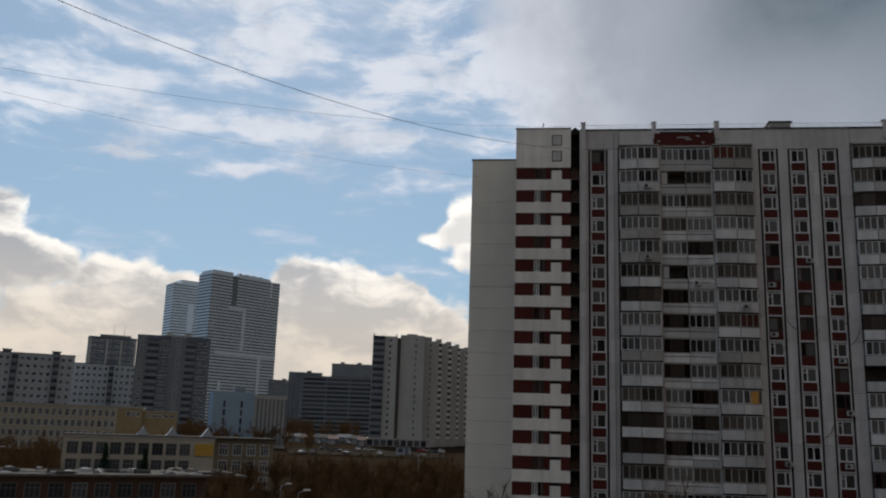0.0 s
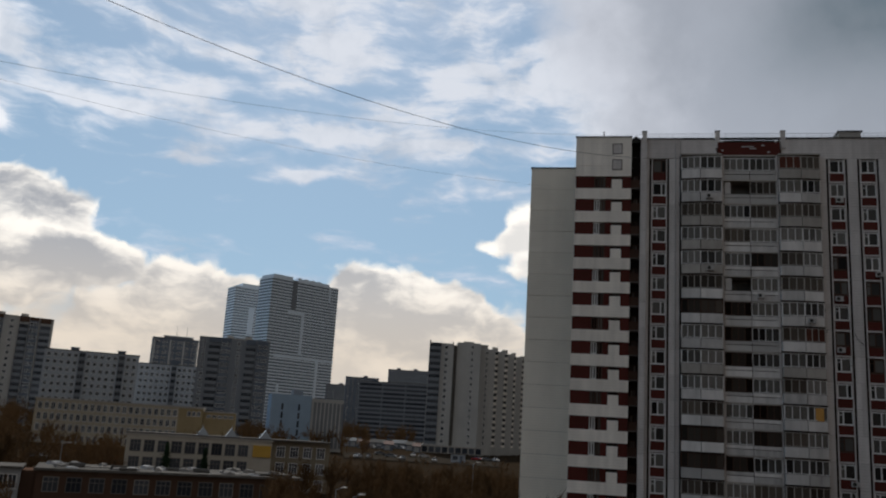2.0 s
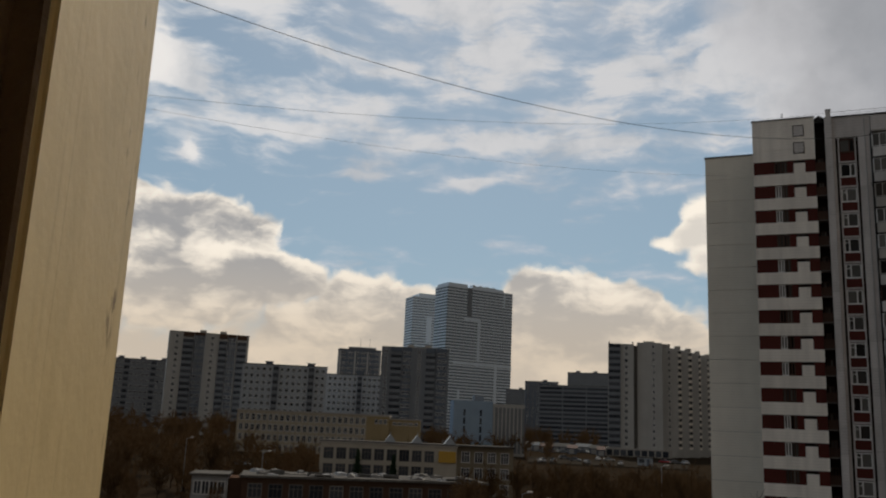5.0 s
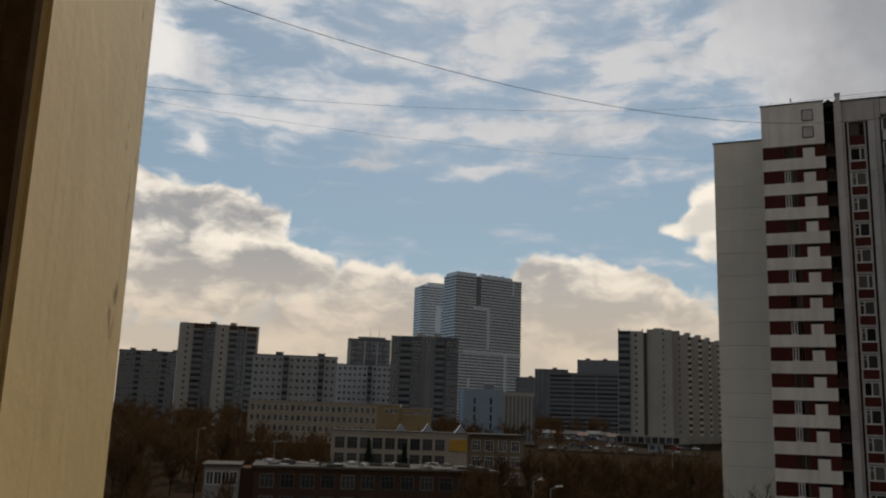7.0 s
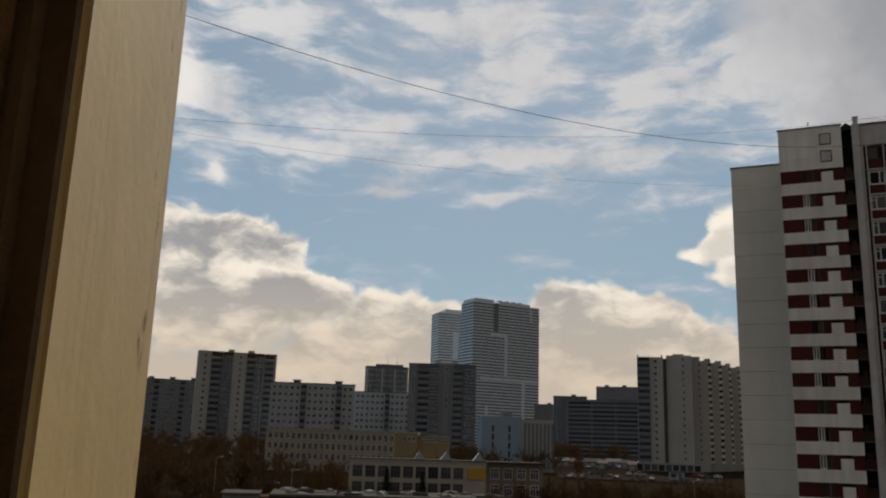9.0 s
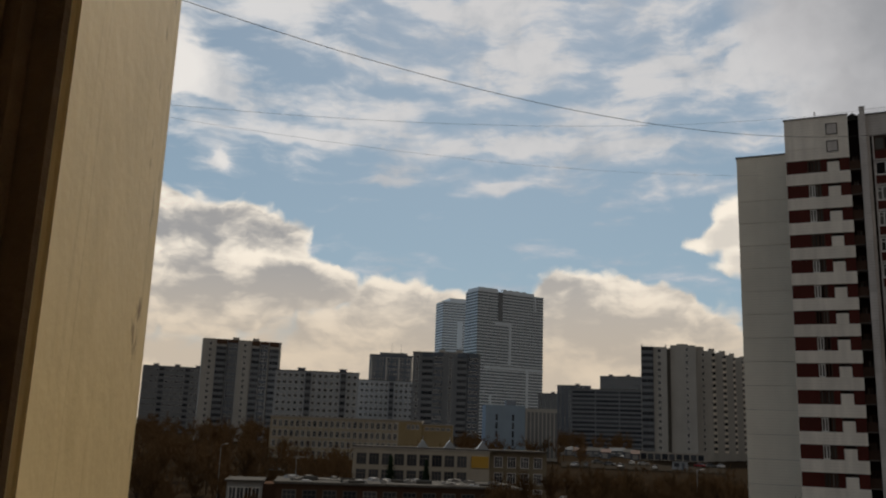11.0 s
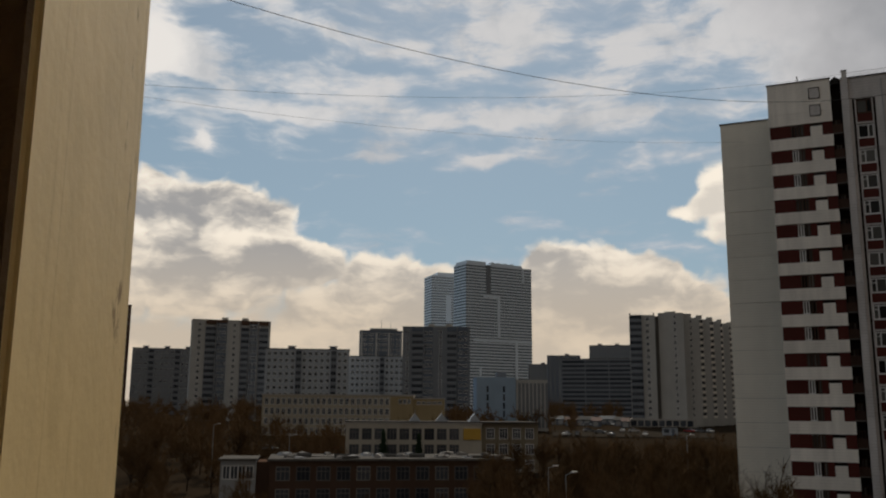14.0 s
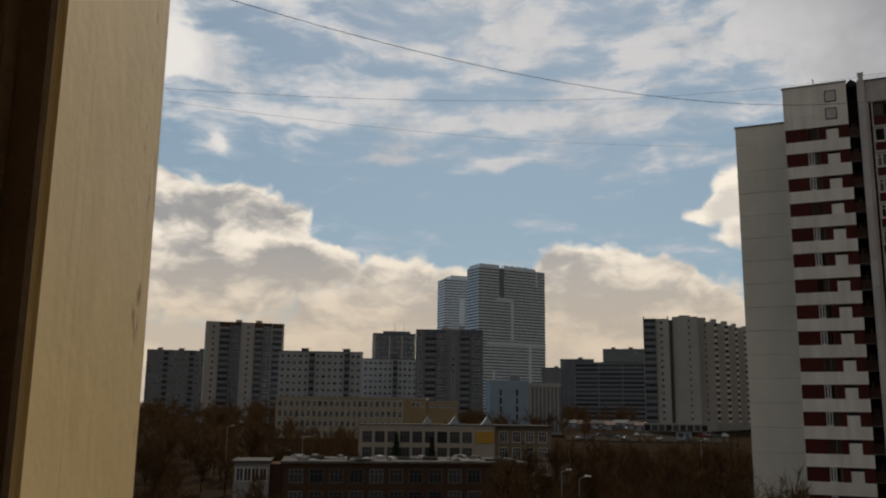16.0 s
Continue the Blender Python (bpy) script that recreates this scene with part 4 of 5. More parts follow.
def slab_block(label, a, d, yaw, w, depth, gz, top, nx, nz, wall, roof_boxes=2, ww=1.4, wh=1.5, tone="frame_w", skip=lambda i, j: False, frame=True, bays=()):
    B = house("apartment_building", label, a, d, yaw)
    part("wall", Shape().box(-w / 2, w / 2, 0, depth, gz - 4, top).mesh("wall", wall), B)
    part("roof", Shape().box(-w / 2 - 0.15, w / 2 + 0.15, -0.15, depth + 0.15, top + 0.003, top + 0.3).mesh("roof", "roof"), B)
    window_grid(B, -w / 2 + 0.5, w / 2 - 0.5, gz + 1, top - 0.5, nx, nz, ww, wh, 0, tone, lambda i, j: i in bays or skip(i, j), frame)
    step = (w - 1.0) / nx
    for i in bays:
        loggias(B, (-w / 2 + 0.6 + step * i,), step - 0.2, gz + 1, nz, (top - 1.5 - gz) / nz)
    for i in range(roof_boxes):
        x = -w / 2 + w * (i + 0.6) / max(1, roof_boxes) - 1.5
        part("roof_vent", Shape().box(x, x + 3.2, 3, 6, top + 0.3, top + 1.5).box(x - 0.4, x + 3.6, 2.7, 6.3, top + 1.5, top + 1.8).mesh("roof_vent", "dim_wall"), B)
    return B


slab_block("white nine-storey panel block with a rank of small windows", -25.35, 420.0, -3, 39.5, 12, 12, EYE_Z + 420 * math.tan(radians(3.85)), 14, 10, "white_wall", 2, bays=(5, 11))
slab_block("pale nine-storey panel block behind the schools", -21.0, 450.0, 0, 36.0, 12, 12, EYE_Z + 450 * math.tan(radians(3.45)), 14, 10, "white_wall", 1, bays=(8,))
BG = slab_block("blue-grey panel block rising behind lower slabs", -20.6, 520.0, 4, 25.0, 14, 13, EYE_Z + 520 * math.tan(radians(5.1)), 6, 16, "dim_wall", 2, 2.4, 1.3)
bg_top = EYE_Z + 520 * math.tan(radians(5.1)) + 0.303
block("roof_house", BG, -5.5, 9.5, 2, 10, bg_top, bg_top + 1.5, "grey_wall", "low plant storey on the roof")
for x in (0.2, 5.8):
    part("mast", Shape().tube((x, 5, bg_top + 1.5), (x, 5, bg_top + 7.0), 0.10, 0.05, 5).mesh("mast", "dark"), BG, "thin roof mast")
for x in (-12.3, -3.5, 4.0, 11.5):
    block("pale_rib", BG, x, x + 0.9, -0.35, 0.0, 13, bg_top - 1.2, "grey_light", "pale vertical wall rib")
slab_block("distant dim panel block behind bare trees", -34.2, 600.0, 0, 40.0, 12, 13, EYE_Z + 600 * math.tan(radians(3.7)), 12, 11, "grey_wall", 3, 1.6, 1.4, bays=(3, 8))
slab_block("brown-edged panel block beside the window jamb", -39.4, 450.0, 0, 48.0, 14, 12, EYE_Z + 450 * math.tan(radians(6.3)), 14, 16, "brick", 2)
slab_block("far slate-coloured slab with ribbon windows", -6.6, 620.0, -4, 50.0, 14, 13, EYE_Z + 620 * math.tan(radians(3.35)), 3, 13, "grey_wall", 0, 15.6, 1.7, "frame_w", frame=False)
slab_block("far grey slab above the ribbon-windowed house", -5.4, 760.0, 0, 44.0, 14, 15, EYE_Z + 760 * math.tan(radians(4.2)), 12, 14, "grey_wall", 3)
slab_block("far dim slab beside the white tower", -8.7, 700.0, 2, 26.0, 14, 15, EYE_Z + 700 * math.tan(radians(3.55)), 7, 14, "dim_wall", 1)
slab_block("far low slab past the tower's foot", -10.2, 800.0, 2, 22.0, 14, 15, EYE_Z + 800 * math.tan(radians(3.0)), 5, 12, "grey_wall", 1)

# blue and pale office house
BL = house("office_building", "low blue-ended office house with pale ribbed flank", -12.0, 350.0, 8)
gz, top = 9.5, EYE_Z + 350 * math.tan(radians(2.12))
part("end_wall", Shape().box(-14.5, 1.2, 0, 14, gz - 3, top + 0.3).mesh("end_wall", "blue_wall"), BL, "plain blue end wall")
part("flank_wall", Shape().box(1.2, 14.0, 0.3, 14, gz - 3, top - 0.6).mesh("flank_wall", "grey_light"), BL, "pale ribbed flank wall")
part("roof_house", Shape().box(-6, -2, 4, 9, top + 0.3, top + 2.6).mesh("roof_house", "grey_wall"), BL)
for x in (-10.5, -4.0):
    for j in range(5):
        block("window", BL, x, x + 0.8, -0.06, 0.02, gz + 2 + j * 3.2, gz + 4.4 + j * 3.2, "pane_far")
for i in range(8):
    x = 1.6 + i * 1.55
    block("rib", BL, x, x + 0.5, -0.1, 0.3, gz - 2, top - 0.7, "grey_light")
    block("window_strip", BL, x + 0.5, x + 1.55, 0.22, 0.32, gz + 1, top - 2.0, "grey_wall")

# long yellow school house
YB = house("school_building", "long cream and yellow three-storey house with tall paired windows", -22.4, 300.0, -7)
gz, top = 7.5, EYE_Z + 300 * math.tan(radians(0.92))
part("wall", Shape().box(-30.5, 20.5, 0, 13, gz - 3, top).mesh("wall", "cream_wall"), YB)
part("yellow_bay", Shape().box(13.0, 20.6, -0.15, 0.1, gz - 3, top - 0.3).mesh("yellow_bay", "yellow_wall"), YB, "ochre-yellow stair bay")
part("low_wing", Shape().box(20.6, 31.0, 1, 13, gz - 3, top - 1.0).mesh("low_wing", "yellow_wall"), YB)
part("cornice", Shape().box(-30.8, 20.8, -0.3, 13.3, top + 0.003, top + 0.45).mesh("cornice", "slab"), YB)
part("wing_cornice", Shape().box(20.6, 31.2, 0.8, 13.3, top - 0.997, top - 0.6).mesh("wing_cornice", "slab"), YB)
for j in range(4):
    window_grid(YB, -30, 12.8, top - 3.6 - j * 3.3, top - 0.3 - j * 3.3, 22, 1, 1.1, 2.0)
    for i in range(22):
        x = -30 + 42.8 * i / 22
        block("pier", YB, x - 0.16, x + 0.16, -0.18, 0.02, top - 3.6 - j * 3.3, top - 0.3 - j * 3.3, "cream_wall")
window_grid(YB, 15.5, 20, top - 3.2, top - 0.5, 3, 1, 0.9, 1.4, -0.15)
window_grid(YB, 21.5, 30.5, top - 3.0, top - 1.6, 5, 1, 1.1, 0.8, 1.0)

# white school with gabled attic
SC = house("school_building", "white two-tone school with tall windows and small attic gables", -16.6, 200.0, 3)
gz, top = 2.6, EYE_Z - 200 * math.tan(radians(0.86))
part("wall", Shape().box(-21.5, 9.0, 0, 14, gz - 3, top).mesh("wall", "school_wall"), SC)
part("yellow_bay", Shape().box(4.9, 8.8, -0.3, 0.1, top - 3.4, top - 0.9).mesh("yellow_bay", "ochre"), SC, "ochre-yellow glazed bay")
part("side_wing", Shape().box(9.0, 22.0, 1.0, 14, gz - 3, top + 0.3).mesh("side_wing", "dun_wall"), SC, "dun plastered side wing")
part("roof", Shape().box(-21.8, 22.0, -0.25, 14.2, top + 0.303, top + 0.62).mesh("roof", "roof"), SC)
part("cornice", Shape().box(-21.8, 9.2, -0.25, 0.2, top + 0.003, top + 0.30).mesh("cornice", "slab"), SC)
for j in range(3):
    z0 = top - 3.9 - j * 3.5
    window_grid(SC, -21, 4.2, z0, z0 + 3.4, 9, 1, 2.0, 2.3, 0.0, "junk")
    window_grid(SC, 9.6, 21.5, z0 + 0.2, z0 + 3.6, 4, 1, 1.7, 2.2, 1.0)
    for i in range(10):
        x = -21 + 25.2 * i / 9
        block("pier", SC, x - 0.22, x + 0.22, -0.22, 0.02, z0 - 0.1, z0 + 3.4, "school_wall")
for i in range(3):
    block("bay_mullion", SC, 4.9 + i * 1.8, 5.05 + i * 1.8, -0.36, -0.303, top - 3.4, top - 0.9, "ochre")
for x in (0.0, 7.4, -6.0):
    s = Shape()
    yy, zz = 3.0 if x < 0 else 0.2, top + 0.62
    s.v += [(x - 1.35, yy, zz), (x + 1.35, yy, zz), (x, yy, zz + 1.8), (x - 1.35, yy + 3, zz), (x + 1.35, yy + 3, zz), (x, yy + 3, zz + 1.8)]
    s.f += [(0, 1, 2), (5, 4, 3), (0, 2, 5, 3), (1, 4, 5, 2), (0, 3, 4, 1)]
    s.m += [0] * 5
    s.tube((x, yy - 0.02, zz + 1.8), (x, yy - 0.02, zz + 2.4), 0.08, 0.05, 5)
    part("gable", s.mesh("gable", "white_wall"), SC, "small pointed attic gable")

# brown kindergarten in front, cluttered flat roof
KG = house("kindergarten_building", "low brown-brick house with white windows and a flat felt roof", -20.5, 140.0, 5)
gz, top = 0.6, EYE_Z - 140 * math.tan(radians(3.15))
part("wall", Shape().box(-17.0, 21.0, 0, 15, gz - 2, top).mesh("wall", "brick"), KG)
part("porch", Shape().box(-24.2, -19.0, -1.2, 8, gz - 2, top + 0.1).mesh("porch", "porch_wall"), KG, "grey glazed porch block")
part("link", Shape().box(-19.0, -17.0, 0.8, 8, gz - 2, top - 0.2).mesh("link", "brick"), KG)
part("roof", Shape().box(-17.3, 21.3, -0.35, 15.3, top + 0.003, top + 0.28).mesh("roof", "roof"), KG)
part("roof_edge", Shape().box(-17.4, 21.4, -0.5, -0.353, top - 0.05, top + 0.30).mesh("roof_edge", "junk"), KG, "pale concrete roof edge")
part("porch_roof", Shape().box(-24.6, -18.8, -1.6, 8.2, top + 0.103, top + 0.4).mesh("porch_roof", "roof"), KG)
window_grid(KG, -16.5, 20.5, top - 3.3, top - 0.6, 12, 1, 1.9, 1.9, 0.0, "junk")
window_grid(KG, -16.5, 20.5, top - 6.6, top - 3.9, 12, 1, 1.9, 1.9, 0.0, "junk")
window_grid(KG, -23.9, -19.3, top - 2.9, top - 0.4, 4, 1, 0.95, 1.8, -1.2)


# boards, felt rolls and old snow lying on the flat roof
def heap_mesh(seed, material):
    """An uneven low slab with a crumpled top."""
    r = random.Random(seed)
    n = 9
    ring = [(math.cos(2 * math.pi * i / n) * r.uniform(0.7, 1.1), math.sin(2 * math.pi * i / n) * r.uniform(0.6, 1.1)) for i in range(n)]
    s = Shape()
    s.v += [(x, y, 0) for x, y in ring] + [(x * 0.8, y * 0.8, r.uniform(0.18, 0.4)) for x, y in ring] + [(0, 0, 0.42)]
    for i in range(n):
        k = (i + 1) % n
        s.f += [(i, k, n + k, n + i), (n + i, n + k, 2 * n)]
    s.m = [0] * len(s.f)
    return s.mesh("heap", material)


HEAPS = [heap_mesh(40 + i, "snow" if i % 3 == 0 else "junk") for i in range(6)]
SHEET = Shape().box(-1.6, 1.6, -0.6, 0.6, 0, 0.12).mesh("board_stack", "junk")
ROLL = Shape()
ROLL.tube((-1.2, 0, 0.26), (1.2, 0, 0.26), 0.26, 0.24, 12)
ROLL.f += [tuple(range(12)), tuple(range(23, 11, -1))]
ROLL.m += [0, 0]
ROLL = ROLL.mesh("felt_roll", "roof")
hr = random.Random(9)
roof_z = EYE_Z - 140 * math.tan(radians(3.15)) + 0.28
for i in range(46):
    m = KG.matrix_basis @ pose(hr.uniform(-15, 20), hr.uniform(0.6, 13.5), roof_z, 0, 0, hr.uniform(-25, 25)) @ Matrix.Diagonal((hr.uniform(0.8, 1.7), hr.uniform(0.7, 1.2), hr.uniform(0.6, 1.5), 1))
    k = hr.random()
    if k < 0.5:
        j = hr.randrange(6)
        ob = tagged(new("snow_patch" if j % 3 == 0 else "stone_lump", HEAPS[j]), "grimy old snow patch on the felt roof" if j % 3 == 0 else "grey lump of rubble on the felt roof", "snow" if j % 3 == 0 else "rubble", "roof clutter")
    elif k < 0.8:
        ob = tagged(new("roof_board", SHEET), "weathered grey board lying on the felt roof", "board", "roof clutter")
    else:
        ob = tagged(new("felt_roll", ROLL), "dark roll of roofing felt on the roof", "roll", "roof clutter")
    ob.matrix_basis = m

# market sheds and stalls past the grove
for a, d, w, tone in ((-7.4, 415.0, 8.0, "tin"), (-6.0, 428.0, 7.0, "blue_shed"), (-5.3, 408.0, 4.0, "tin"), (-8.3, 402.0, 5.0, "red_shed"), (-6.7, 396.0, 4.0, "red_shed"),
                      (-9.2, 420.0, 6.0, "blue_shed"), (-4.9, 392.0, 3.2, "red_shed")):
    SH = thing("market_shed", {"tin": "low market shed with a dull tin roof", "blue_shed": "low market shed with a blue sheet roof", "red_shed": "small market stall with a red sheet roof"}[tone], "shed", facing(a, d, 0, ground_z(d * math.sin(radians(a)), d * math.cos(radians(a)))), "market sheds")
    part("wall", Shape().box(-w / 2, w / 2, 0, 6, -1, 2.6).mesh("wall", "dim_wall"), SH)
    s = Shape()
    s.v += [(-w / 2 - 0.3, -0.6, 2.5), (w / 2 + 0.3, -0.6, 2.5), (w / 2 + 0.3, 6.3, 4.0), (-w / 2 - 0.3, 6.3, 4.0), (-w / 2 - 0.3, -0.6, 2.62), (w / 2 + 0.3, -0.6, 2.62), (w / 2 + 0.3, 6.3, 4.12), (-w / 2 - 0.3, 6.3, 4.12)]
    s.f += [(0, 3, 2, 1), (4, 5, 6, 7), (0, 1, 5, 4), (1, 2, 6, 5), (2, 3, 7, 6), (3, 0, 4, 7)]
    s.m += [0] * 6
    part("roof", s.mesh("roof", tone), SH, "sheet metal roof")
    for i in range(int(w / 3)):
        block("shutter", SH, -w / 2 + 0.5 + i * 3, -w / 2 + 2.7 + i * 3, -0.05, 0.02, 0.2, 2.2, "metal")

# ---- bare trees ----
def bare_tree_meshes(seed, height, spread, depth=4, twig_n=5, twig_w=0.016):
    r = random.Random(seed)
    wood, fine = Shape(), Shape()

    def grow(p, d, length, rad, level):
        bend = Vector((r.uniform(-1, 1), r.uniform(-1, 1), r.uniform(-0.2, 0.6))) * 0.18
        mid = p + d * (length * 0.5)
        end = mid + (d + bend).normalized() * (length * 0.5)
        tgt = wood if level < 2 else fine
        sides = 6 if level == 0 else (4 if level == 1 else 3)
        tgt.tube(p, mid, rad, rad * 0.82, sides)
        tgt.tube(mid, end, rad * 0.82, rad * 0.62, sides)
        if level >= depth:
            for _ in range(twig_n):
                q = p + (end - p) * r.uniform(0.2, 1.0)
                w = (d + Vector((r.gauss(0, 1), r.gauss(0, 1), r.gauss(0.35, 0.8))) * 0.75).normalized()
                fine.tube(q, q + w * length * r.uniform(0.7, 1.4), twig_w, twig_w * 0.3, 3)
            return
        n = r.choice((3, 4)) if level else r.choice((5, 6, 7))
        for i in range(n):
            f = r.uniform(0.45, 1.0) if level else r.uniform(0.3, 1.0)
            q = p + (end - p) * f
            side = Vector((r.gauss(0, 1), r.gauss(0, 1), r.gauss(0.15, 0.35))).normalized()
            nd = (d * r.uniform(0.5, 1.0) + side * spread).normalized()
            grow(q, nd, length * r.uniform(0.5, 0.72) * (0.9 if level else 0.75), max(rad * 0.5, twig_w), level + 1)
        grow(end, (d + Vector((r.gauss(0, 0.2), r.gauss(0, 0.2), 0.2))).normalized(), length * 0.62, rad * 0.6, level + 1)

    grow(Vector((0, 0, -0.4)), Vector((r.gauss(0, 0.04), r.gauss(0, 0.04), 1)).normalized(), height * 0.42, height * 0.018, 0)
    return wood.mesh("trunk", "bark"), fine.mesh("crown", "twig")


TREES = [bare_tree_meshes(s, h, sp) for s, h, sp in ((1, 13, 0.75), (2, 14, 0.65), (3, 11, 0.85), (4, 15, 0.6), (5, 12, 0.8))]
tree_rng = random.Random(77)


def plant(x, y, size, kind=None, label="bare brown deciduous tree with fine twigs"):
    k = tree_rng.randrange(len(TREES)) if kind is None else kind
    t = thing("bare_tree", label, "tree", pose(x, y, ground_z(x, y), 0, 0, tree_rng.uniform(0, 360)) @ Matrix.Diagonal((size, size, size * tree_rng.uniform(0.9, 1.08), 1)), "bare trees")
    part("trunk", TREES[k][0], t)
    part("crown", TREES[k][1], t)


def clear_of_houses(x, y, margin=3.0):
    for ob, x0, x1, y0, y1 in KEEP:
        p = ob.matrix_basis.inverted() @ Vector((x, y, 0))
        if x0 - margin < p.x < x1 + margin and y0 - margin < p.y < y1 + margin:
            return False
    return True


KEEP = ((BLOCK, -4, 60, -2, 14), (WING, -10, 2, 0, 9), (SC, -22, 22, -1, 15), (KG, -25, 22, -3, 15), (YB, -31, 31, -1, 14), (MB, -5, 34, -2, 40), (BL, -15, 15, 0, 14))
# (azimuth from, to, distance from, to, how many, size from, to)
GROVES = (
    (-13, 1.4, 64, 98, 54, 0.62, 0.86), (-14, 0.5, 105, 160, 60, 0.72, 0.98), (-36, -23, 150, 215, 40, 0.6, 0.85),
    (1.6, 4.8, 66, 84, 10, 0.92, 1.08), (-42, -27, 70, 130, 36, 0.55, 0.78), (9, 16, 66, 82, 10, 0.92, 1.06), (-30, -13, 88, 122, 28, 0.36, 0.55),
    (-12, 2, 170, 215, 34, 0.5, 0.66),
)


def spots(groves):
    for a0, a1, d0, d1, n, s0, s1 in groves:
        for _ in range(n):
            for _try in range(12):
                a, d = radians(tree_rng.uniform(a0, a1)), tree_rng.uniform(d0, d1)
                x, y = d * math.sin(a), d * math.cos(a)
                if clear_of_houses(x, y):
                    yield x, y, tree_rng.uniform(s0, s1)
                    break


for x, y, size in spots(GROVES):
    plant(x, y, size)

# woods further off, too dense to count
FAR_WOODS = ((-12, 2, 212, 244, 90, 0.34, 0.48), (-11, 1, 258, 306, 46, 0.16, 0.28), (-40, -19, 310, 405, 130, 0.75, 1.1), (-20, -8, 310, 395, 60, 0.6, 0.9), (-10, -4.5, 450, 560, 40, 0.7, 1.0),
             (-28, -12, 222, 285, 80, 0.5, 0.75), (-40, -28, 215, 310, 70, 0.6, 0.9))
BITS = [bare_tree_meshes(s, h, sp, 3, 7, 0.028) for s, h, sp in ((21, 13, 0.75), (22, 14, 0.65), (23, 12, 0.8))]


def arrays(me):
    v = np.empty(len(me.vertices) * 3)
    me.vertices.foreach_get("co", v)
    f = np.empty(len(me.polygons) * 4, dtype=np.int64)
    me.loops.foreach_get("vertex_index", f)
    return v.reshape(-1, 3), f.reshape(-1, 4)


BITS = [[arrays(m) for m in pair] for pair in BITS]
allv, allf, n0 = [], [], 0
for x, y, size in spots(FAR_WOODS):
    for v, f in BITS[tree_rng.randrange(3)]:
        w = tree_rng.uniform(0, 6.28)
        c, s = math.cos(w) * size, math.sin(w) * size
        allv.append(np.column_stack((v[:, 0] * c - v[:, 1] * s + x, v[:, 0] * s + v[:, 1] * c + y, v[:, 2] * size + ground_z(x, y))))
        allf.append(f + n0)
        n0 += len(v)
wm = bpy.data.meshes.new("woodland")
wm.from_pydata(np.vstack(allv).tolist(), [], np.vstack(allf).tolist())
wm.materials.append(M["twig"])
tagged(new("woodland", wm), "dense bare brown winter woodland between the houses", "woods", kind="stuff")


def conifer_meshes(seed):
    r = random.Random(seed)
    t = Shape().tube((0, 0, -0.3), (0, 0, 8.0), 0.16, 0.03, 6)
    c = Shape()
    for i in range(420):
        z = r.uniform(0.8, 8.2)
        reach = (8.6 - z) * 0.26 * r.uniform(0.5, 1.1)
        w = r.uniform(0, 6.283)
        p = Vector((0, 0, z))
        q = Vector((math.cos(w) * reach, math.sin(w) * reach, z - reach * 0.35))
        c.tube(p, q, 0.10, 0.02, 3)
        for j in range(2):
            g0 = p + (q - p) * r.uniform(0.4, 0.9)
            c.tube(g0, g0 + Vector((r.gauss(0, 0.25), r.gauss(0, 0.25), -0.25)), 0.07, 0.01, 3)
    return t.mesh("trunk", "bark"), c.mesh("crown", "needle")


FIR = conifer_meshes(3)
for sx, size in ((-13.0, 1.22), (-5.2, 1.12)):
    p = SC.matrix_basis @ Vector((sx, -4.0, 0))
    f = thing("fir_tree", "dark green fir before the school windows", "tree", pose(p.x, p.y, ground_z(p.x, p.y)) @ Matrix.Diagonal((size, size, size, 1)))
    part("trunk", FIR[0], f)
    part("crown", FIR[1], f)


# ---- parked cars and street lamps ----
def car_meshes(tone):
    """Body with bonnet and boot, glazed cabin."""
    side = [(-2.1, 0.35), (2.1, 0.35), (2.15, 0.75), (1.25, 0.90), (-1.5, 0.95), (-2.1, 0.85)]
    cab = [(1.15, 0.90), (0.45, 1.42), (-0.95, 1.44), (-1.6, 0.95)]

    def loft(prof, w0, w1):
        s, n = Shape(), len(prof)
        s.v += [(x, -w0 if z < 1.2 else -w1, z) for x, z in prof] + [(x, w0 if z < 1.2 else w1, z) for x, z in prof]
        s.f += [tuple(range(n - 1, -1, -1)), tuple(range(n, 2 * n))] + [(i, (i + 1) % n, n + (i + 1) % n, n + i) for i in range(n)]
        s.m += [0] * (n + 2)
        return s
    wheel = Shape()
    n = 12
    wheel.v += [(0.31 * math.cos(2 * math.pi * i / n), y, 0.31 * math.sin(2 * math.pi * i / n)) for y in (-0.1, 0.1) for i in range(n)]
    wheel.f += [tuple(range(n)), tuple(range(2 * n - 1, n - 1, -1))] + [(i, n + i, n + (i + 1) % n, (i + 1) % n) for i in range(n)]
    wheel.m = [0] * len(wheel.f)
    return loft(side, 0.86, 0.86).mesh("body", tone), loft(cab, 0.78, 0.62).mesh("cabin", "pane_far"), Shape().box(-0.9, 0.4, -0.6, 0.6, 1.43, 1.47).mesh("car_roof", tone), wheel.mesh("wheel", "rubber")


